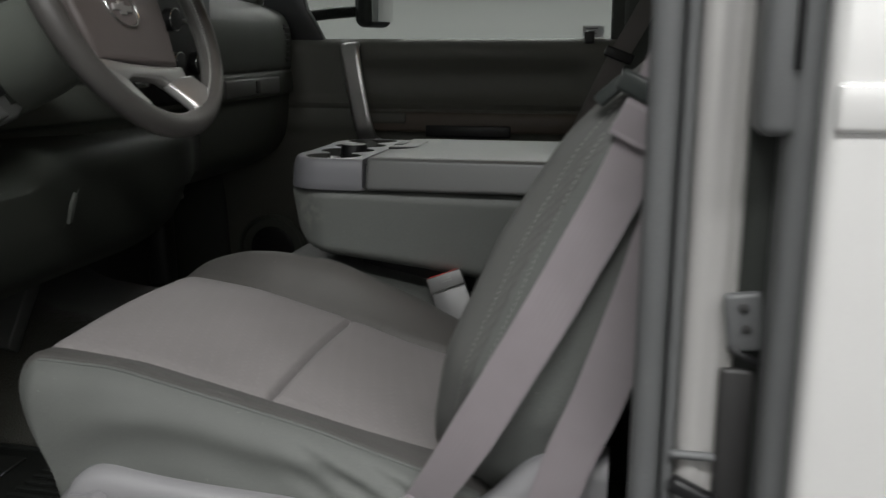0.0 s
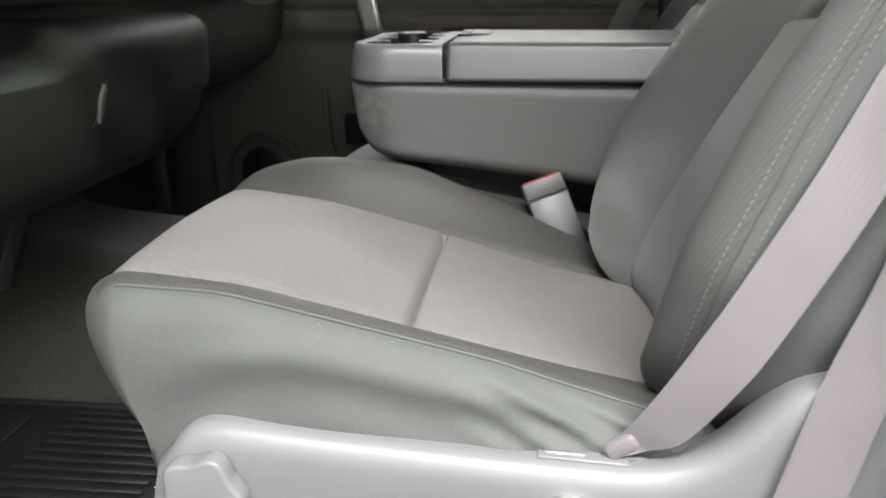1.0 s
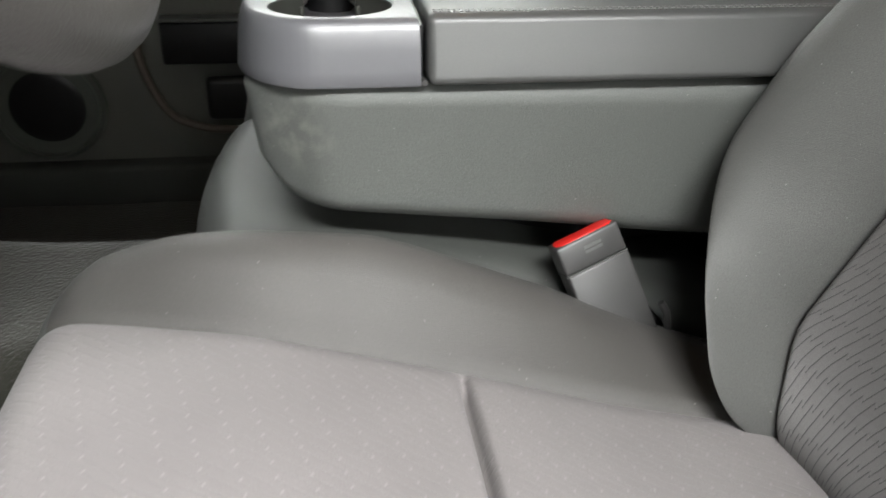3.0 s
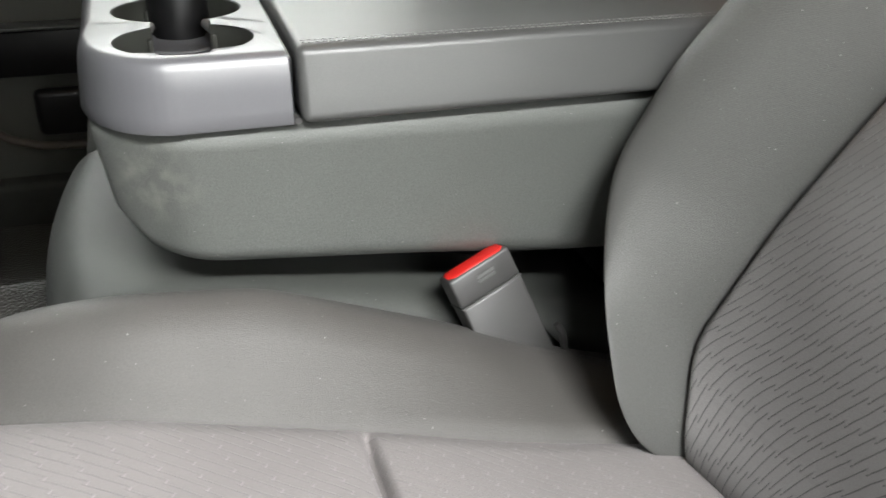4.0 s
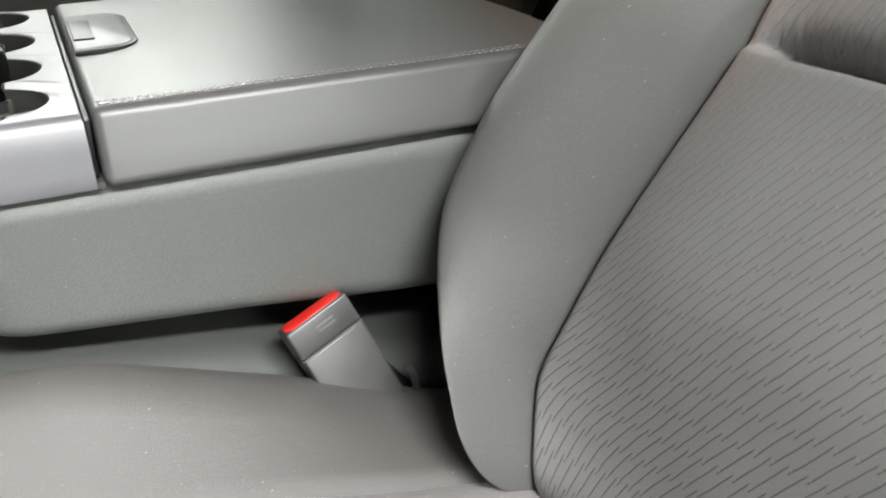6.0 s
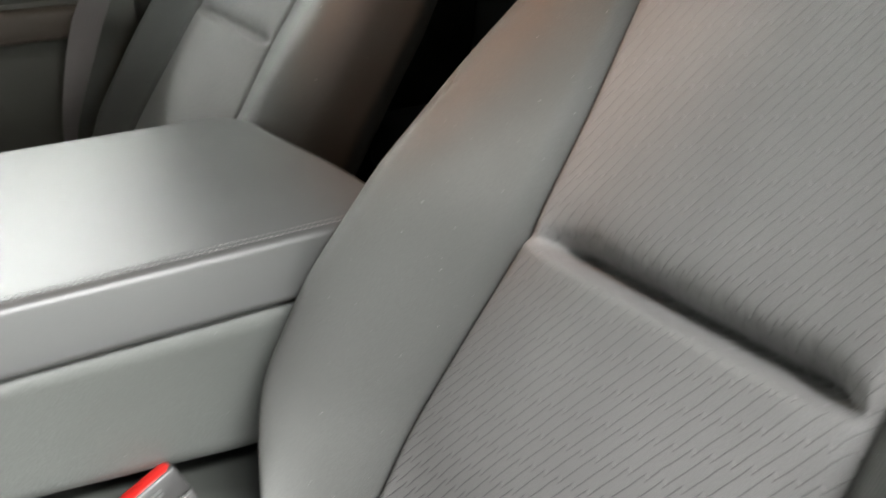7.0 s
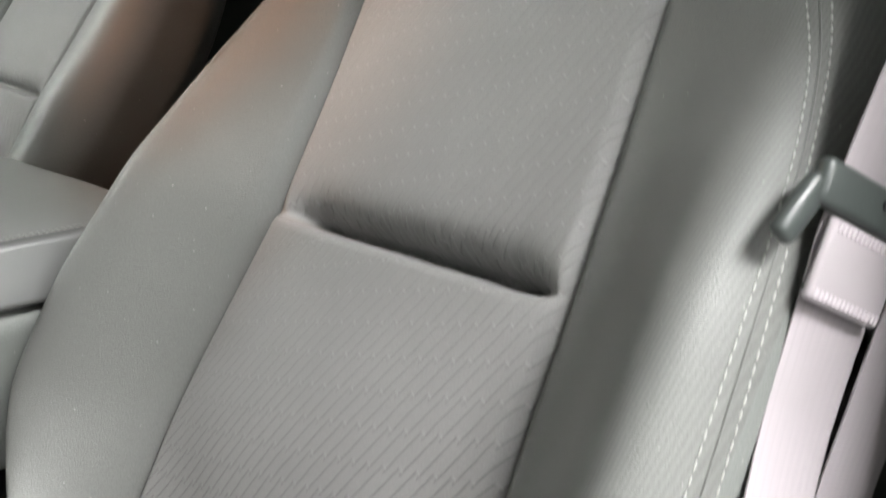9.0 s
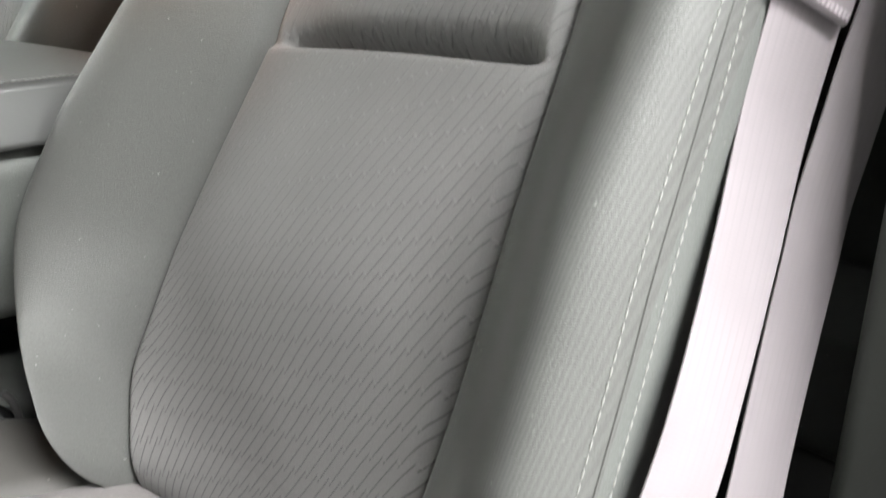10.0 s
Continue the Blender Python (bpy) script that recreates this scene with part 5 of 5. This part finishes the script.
def floor():
    xs, ys = np.linspace(-1.15, 1.10, 46), np.linspace(-0.47, 1.08, 60)
    verts, faces = [], []
    for x in xs:
        for y in ys:
            hump = float(sstep(0.12, 0.27, np.array(y)) * sstep(0.66, 0.5, np.array(y)))
            toe = float(sstep(-0.72, -1.1, np.array(x)))
            z = -0.335 + hump * (0.20 + 0.05 * float(sstep(-0.4, -0.9, np.array(x)))) + toe * 0.30
            z += 0.006 * noise.noise(Vector((x * 9, y * 9, 0)))
            verts.append((x, y, z))
    n = len(ys)
    for i in range(len(xs) - 1):
        for j in range(n - 1):
            faces.append((i * n + j, (i + 1) * n + j, (i + 1) * n + j + 1, i * n + j + 1))
    ob = raw("floor", verts, faces, CARPET, None, "olive-grey worn cab carpet over the centre hump")
    return tagged(ob, category="floor", kind="structure")


floor()


def floor_mat():
    ob = thing("floor_mat", (-0.55, -0.1, -0.327), "black ribbed rubber mat on the driver's floor", "floor mat", "floor mats")
    part("sheet", box((0.50, 0.52, 0.008), (-0.56, -0.16, -0.322), 0.003), RUBBER, ob)
    for i in range(20):
        part("rib", box((0.205, 0.009, 0.007), (-0.475, -0.33 + i * 0.0225, -0.316), 0.0028), RUBBER, ob)
    part("heel_pad", box((0.14, 0.40, 0.006), (-0.70, -0.14, -0.316), 0.003), RUBBER, ob, "smooth heel pad")
    part("mat_edge", box((0.50, 0.012, 0.012), (-0.56, 0.098, -0.318), 0.004), RUBBER, ob, "raised edge")
    for i in range(12):
        part("stud", lathe([(0.004, 0), (0.004, 0.004), (0.002, 0.006)], 10, Matrix.Translation((-0.362, -0.33 + i * 0.036, -0.318))), CHROME, ob, "bright worn edge stud")


floor_mat()


def rear_mat():
    ob = thing("floor_mat", (0.62, -0.14, -0.327), "black ribbed rubber mat behind the driver's seat", "floor mat", "floor mats")
    part("sheet", box((0.50, 0.60, 0.008), (0.66, -0.14, -0.322), 0.003), RUBBER, ob)
    for i in range(14):
        part("rib", box((0.012, 0.54, 0.007), (0.44 + i * 0.034, -0.14, -0.316), 0.0028), RUBBER, ob)


rear_mat()
ka, kb = Vector((-0.97, 0.24, 0)).normalized(), Vector((0.0, 0.60, 0.80))
km = Matrix((ka, kb, ka.cross(kb))).transposed().to_4x4()
km.translation = (-0.73, 0.165, -0.15)
structure("kick_panel", prism([(0, 0), (0.34, 0), (0.34, 0.30), (0, 0.30)], 0.03, km, 0.005, 2), DASH_GREY, "grey panel beside the pedals")
structure("kick_panel_far", box((0.46, 0.04, 0.95), (-0.93, YD + 0.02, 0.10), 0.01), TRIM, "dark kick panel under the far dash end")
structure("firewall", box((0.04, 1.60, 0.9), (-1.13, MID, 0.1), 0.01), BLACK, "dark firewall behind the footwells")


def pillar():
    """The body post behind the driver's door: trim, seals and painted jamb, one moulding each."""
    ob = thing("door_pillar", (0.46, -0.5, -0.35), "silver painted door post with grey rubber seals", "pillar", kind="structure")

    def moulding(name, outline, material, label, z0=-0.42, z1=0.96, lean=0.0):
        bm = prism(outline, z1 - z0, Matrix.Translation((0, 0, z0)), 0.0)
        for v in bm.verts:
            v.co.x += lean * (v.co.z - 0.2) + 0.018 * (v.co.z - 0.2) ** 2
        return part(name, bm, material, ob, label)

    def rounded_rect(x0, x1, y0, y1, r=0.006, k=4):
        out = []
        for cx, cy, a in ((x1 - r, y1 - r, 0), (x0 + r, y1 - r, 90), (x0 + r, y0 + r, 180), (x1 - r, y0 + r, 270)):
            for i in range(k + 1):
                t = radians(a + 90 * i / k)
                out.append((cx + r * math.cos(t), cy + r * math.sin(t)))
        return out
    moulding("inner_trim", rounded_rect(0.425, 0.52, -0.50, -0.455, 0.012), TRIM, "dark inner trim")
    moulding("inner_seal", rounded_rect(0.410, 0.4335, -0.549, -0.495, 0.0105, 6), SEAL, "grey rubber door seal")
    moulding("seal_lip", rounded_rect(0.4345, 0.4435, -0.552, -0.505, 0.004), SEAL, "thin seal lip")
    jamb = [(0.444, -0.50), (0.444, -0.535), (0.4445, -0.542), (0.447, -0.5475), (0.451, -0.5505), (0.456, -0.5515), (0.461, -0.5505), (0.466, -0.5485), (0.470, -0.5475),
            (0.473, -0.549), (0.4755, -0.5535), (0.4785, -0.5555), (0.4815, -0.5535), (0.4835, -0.547), (0.484, -0.50)]
    moulding("jamb", jamb, PAINT, "silver painted jamb")
    moulding("jamb_seam", rounded_rect(0.4842, 0.4955, -0.545, -0.52, 0.004), SEAL_DARK, "dark jamb seam")
    moulding("outer_jamb", rounded_rect(0.496, 0.56, -0.556, -0.51, 0.01, 5), PAINT, "silver painted outer jamb")
    part("seal_cap", box((0.026, 0.050, 0.16), (0.503, -0.575, 0.428), 0.008, 3, pose(0, 0, 0, 0, 0, 0)), SEAL, ob, "pale grey moulded seal end cap")
    part("cap_slot", box((0.005, 0.012, 0.12), (0.5115, -0.598, 0.452), 0.002), BLACK, ob, "dark slot beside the cap")
    moulding("outer_seal", rounded_rect(0.500, 0.522, -0.600, -0.552, 0.0095, 6), SEAL, "grey outer door seal")
    moulding("outer_lip", rounded_rect(0.5215, 0.527, -0.604, -0.56, 0.0025), SEAL_DARK, "dark seal lip")
    plate = part("striker_plate", box((0.028, 0.010, 0.046), (0.4965, -0.556, 0.207), 0.004, 3, pose(0, 0, 0, 0, -8, 0)), SEAL, ob, "grey striker plate")
    for dx, dz in ((-0.002, 0.012), (0.001, -0.004)):
        part("screw", lathe([(0.0036, 0), (0.0036, 0.002), (0.0015, 0.003)], 12, Matrix.Translation((0.4965 + dx, -0.5605, 0.207 + dz)) @ pose(0, 0, 0, 90, 0, 0)), SEAL_DARK, plate, "dark screw head")
    part("plate_edge", box((0.026, 0.012, 0.005), (0.4975, -0.557, 0.181), 0.001, 1, pose(0, 0, 0, 0, 28, 0)), BLACK, ob, "black striker edge")
    part("striker_latch", box((0.026, 0.012, 0.13), (0.4945, -0.553, 0.105), 0.004), SEAL_DARK, ob, "dark latch body")
    part("hinge_tab", box((0.045, 0.014, 0.012), (0.470, -0.562, 0.066), 0.003, 2, pose(0, 0, 0, 0, 25, 0)), BLACK, ob, "black hinge tab")
    part("hinge_bracket", box((0.036, 0.008, 0.007), (0.466, -0.554, 0.095), 0.003), SEAL, ob, "painted bracket")
    # body side behind the post
    side = box((1.6, 0.05, 1.40), (1.3275, -0.60, 0.10), 0.010, 3)
    # near-white colour carries the outside brightness here
    part("body_side", side, PAINT_LIT, ob, "silver body side, coloured paler for the bright light on it")
    part("body_crease", box((1.594, 0.010, 0.032), (1.3285, -0.6245, 0.370), 0.0045, 3), PAINT_LIT, ob, "pressed body line")


pillar()
structure("sill_far", box((1.9, 0.10, 0.16), (-0.2, 1.085, -0.34), 0.012, 3), TRIM, "dark far door sill")
structure("door_2", box((1.05, 0.10, 1.15), (-1.02, -1.02, 0.12), 0.03, 3, pose(0, 0, 0, 0, 0, 62)), DOOR, "open driver's door swung forward")
structure("sill", box((1.5, 0.10, 0.10), (-0.25, -0.50, -0.37), 0.012, 3), PAINT, "silver painted door sill")
structure("headliner", box((1.60, 1.62, 0.03), (0.40, MID, 0.94), 0.01), HEADLINER, "pale grey cloth headliner")
structure("roof", box((1.66, 1.72, 0.02), (0.40, MID, 0.975), 0.006), PAINT, "silver painted cab roof")
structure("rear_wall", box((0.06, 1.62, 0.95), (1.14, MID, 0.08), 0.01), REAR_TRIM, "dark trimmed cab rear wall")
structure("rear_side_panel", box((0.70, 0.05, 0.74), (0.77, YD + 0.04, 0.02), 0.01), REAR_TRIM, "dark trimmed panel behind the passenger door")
structure("rear_side_header", box((0.70, 0.05, 0.34), (0.80, YD + 0.04, 0.87), 0.01), TRIM, "dark trim over the rear side window")
structure("far_pillar", box((0.12, 0.06, 1.3), (0.435, YD + 0.03, 0.35), 0.012), TRIM, "dark trimmed far door post")
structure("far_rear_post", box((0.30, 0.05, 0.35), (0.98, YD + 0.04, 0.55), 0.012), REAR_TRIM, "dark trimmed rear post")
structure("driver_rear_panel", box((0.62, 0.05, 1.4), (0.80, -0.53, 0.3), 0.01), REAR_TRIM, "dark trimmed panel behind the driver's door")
structure("a_pillar_near", tube([(-0.98, -0.46, 0.45), (-0.60, -0.44, 0.80), (-0.38, -0.42, 1.0)], 0.035, 12), TRIM, "dark trimmed front post")
structure("a_pillar_far", tube([(-0.98, 1.06, 0.45), (-0.60, 1.04, 0.80), (-0.38, 1.02, 1.0)], 0.035, 12), TRIM, "dark trimmed far front post")


def windshield():
    m = frame_at((-0.68, MID, 0.765), (0, 1, 0), (0.6, 0, 0.47))
    bm = box((1.50, 0.005, 0.80), (0, 0, 0), 0, 1, m)
    ob = part("window_1", bm, GLASS, None, "clear windshield glass", smooth=False)
    ob.visible_shadow = False
    tagged(ob, category="window", kind="structure")


windshield()
pane = structure("window_2", box((0.40, 0.005, 0.34), (0.66, YD + 0.05, 0.55), 0), GLASS, "clear rear side glass", False)
pane.visible_shadow = False


def rear_bench():
    ob = thing("rear_bench", (0.95, MID, -0.3), "dark cloth folded rear bench behind the seats", "bench")
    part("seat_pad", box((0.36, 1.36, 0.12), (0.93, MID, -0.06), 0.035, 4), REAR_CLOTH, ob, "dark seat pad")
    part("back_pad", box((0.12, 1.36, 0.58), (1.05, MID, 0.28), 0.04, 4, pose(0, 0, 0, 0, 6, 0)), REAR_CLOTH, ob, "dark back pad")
    part("base", box((0.34, 1.30, 0.20), (0.95, MID, -0.22), 0.01), BLACK, ob, "dark base")


rear_bench()


def rear_belt():
    ob = thing("seat_belt", (0.98, 0.62, 0.2), "dark rear seat belt with a bright buckle", "seat belt", "seat belts")
    ribbon("strand", [(0.97, 0.60, 0.0), (0.965, 0.60, 0.2), (0.965, 0.60, 0.42), (0.99, 0.61, 0.75)], [(0, 1, 0)] * 4, 0.047, SEAL_DARK, ob, "dark strand")
    part("tongue", box((0.012, 0.062, 0.030), (0.955, 0.60, 0.44), 0.004), SEAL, ob, "pale grey tongue")


rear_belt()


def dome_fixture():
    ob = thing("dome_light", (0.12, 0.30, 0.92), "lit dome light in the headliner", "lamp")
    part("bezel", box((0.10, 0.16, 0.016), (0.12, 0.30, 0.919), 0.006, 3), TRIM, ob, "grey bezel")
    part("lens", box((0.07, 0.12, 0.010), (0.12, 0.30, 0.910), 0.004, 3), LENS, ob, "warm lit lens")


dome_fixture()

# ------------------------------------------------------------------ workshop round the truck
structure("workshop_floor", box((11, 10, 0.1), (0, 0.3, -0.92), 0), CONCRETE, "grey concrete workshop floor", False)
# west, east and south walls and ceiling are added unseen to limit fill light
structure("wall_west", box((0.2, 10, 3.8), (-5.5, 0.3, 1.0), 0), DARK_ROOM, "unseen dark wall added to cut bounced light", False)
structure("wall_east", box((0.2, 10, 3.8), (5.5, 0.3, 1.0), 0), DARK_ROOM, "unseen dark wall added to cut bounced light", False)
structure("wall_north", box((11.2, 0.2, 3.8), (0, 4.4, 1.0), 0), WALL, "pale painted workshop wall", False)
structure("wall_south", box((11.2, 0.2, 3.8), (0, -4.4, 1.0), 0), DARK_ROOM, "unseen dark wall added to cut bounced light", False)
structure("ceiling", box((11.2, 10, 0.2), (0, 0.3, 2.85), 0), DARK_ROOM, "unseen dark ceiling added to cut bounced light", False)
rail = structure("wall_rail", box((9.0, 0.06, 0.10), (0, 4.27, 0.93), 0.01), SILVER, "pale rail along the workshop wall")
# unseen glowing panel added behind the side fill lamp
structure("window_3", box((3.4, 0.06, 1.6), (1.3, -4.28, 1.65), 0.01), TUBE, "added glowing panel high on the driver's side, not a known window", False)
# unseen glowing panel added to go with the fill lamp ahead
structure("window_4", box((0.06, 3.4, 1.6), (-5.36, 0.0, 1.75), 0.01), TUBE, "added glowing panel ahead of the truck, not a known window", False)
for nm, cxy, size in (("tube_light", (0.95, -2.3), (3.0, 0.4)), ("tube_light", (-0.5, 3.9), (3.6, 0.5))):
    ob = thing(nm, (*cxy, 2.7), "white ceiling tube light in the workshop", "lamp", "tube lights")
    part("housing", box((size[0] + 0.1, size[1] + 0.1, 0.06), (*cxy, 2.72), 0.01), PAPER, ob, "white housing")
    part("diffuser", box((size[0], size[1], 0.02), (*cxy, 2.685), 0.004), TUBE, ob, "glowing diffuser")
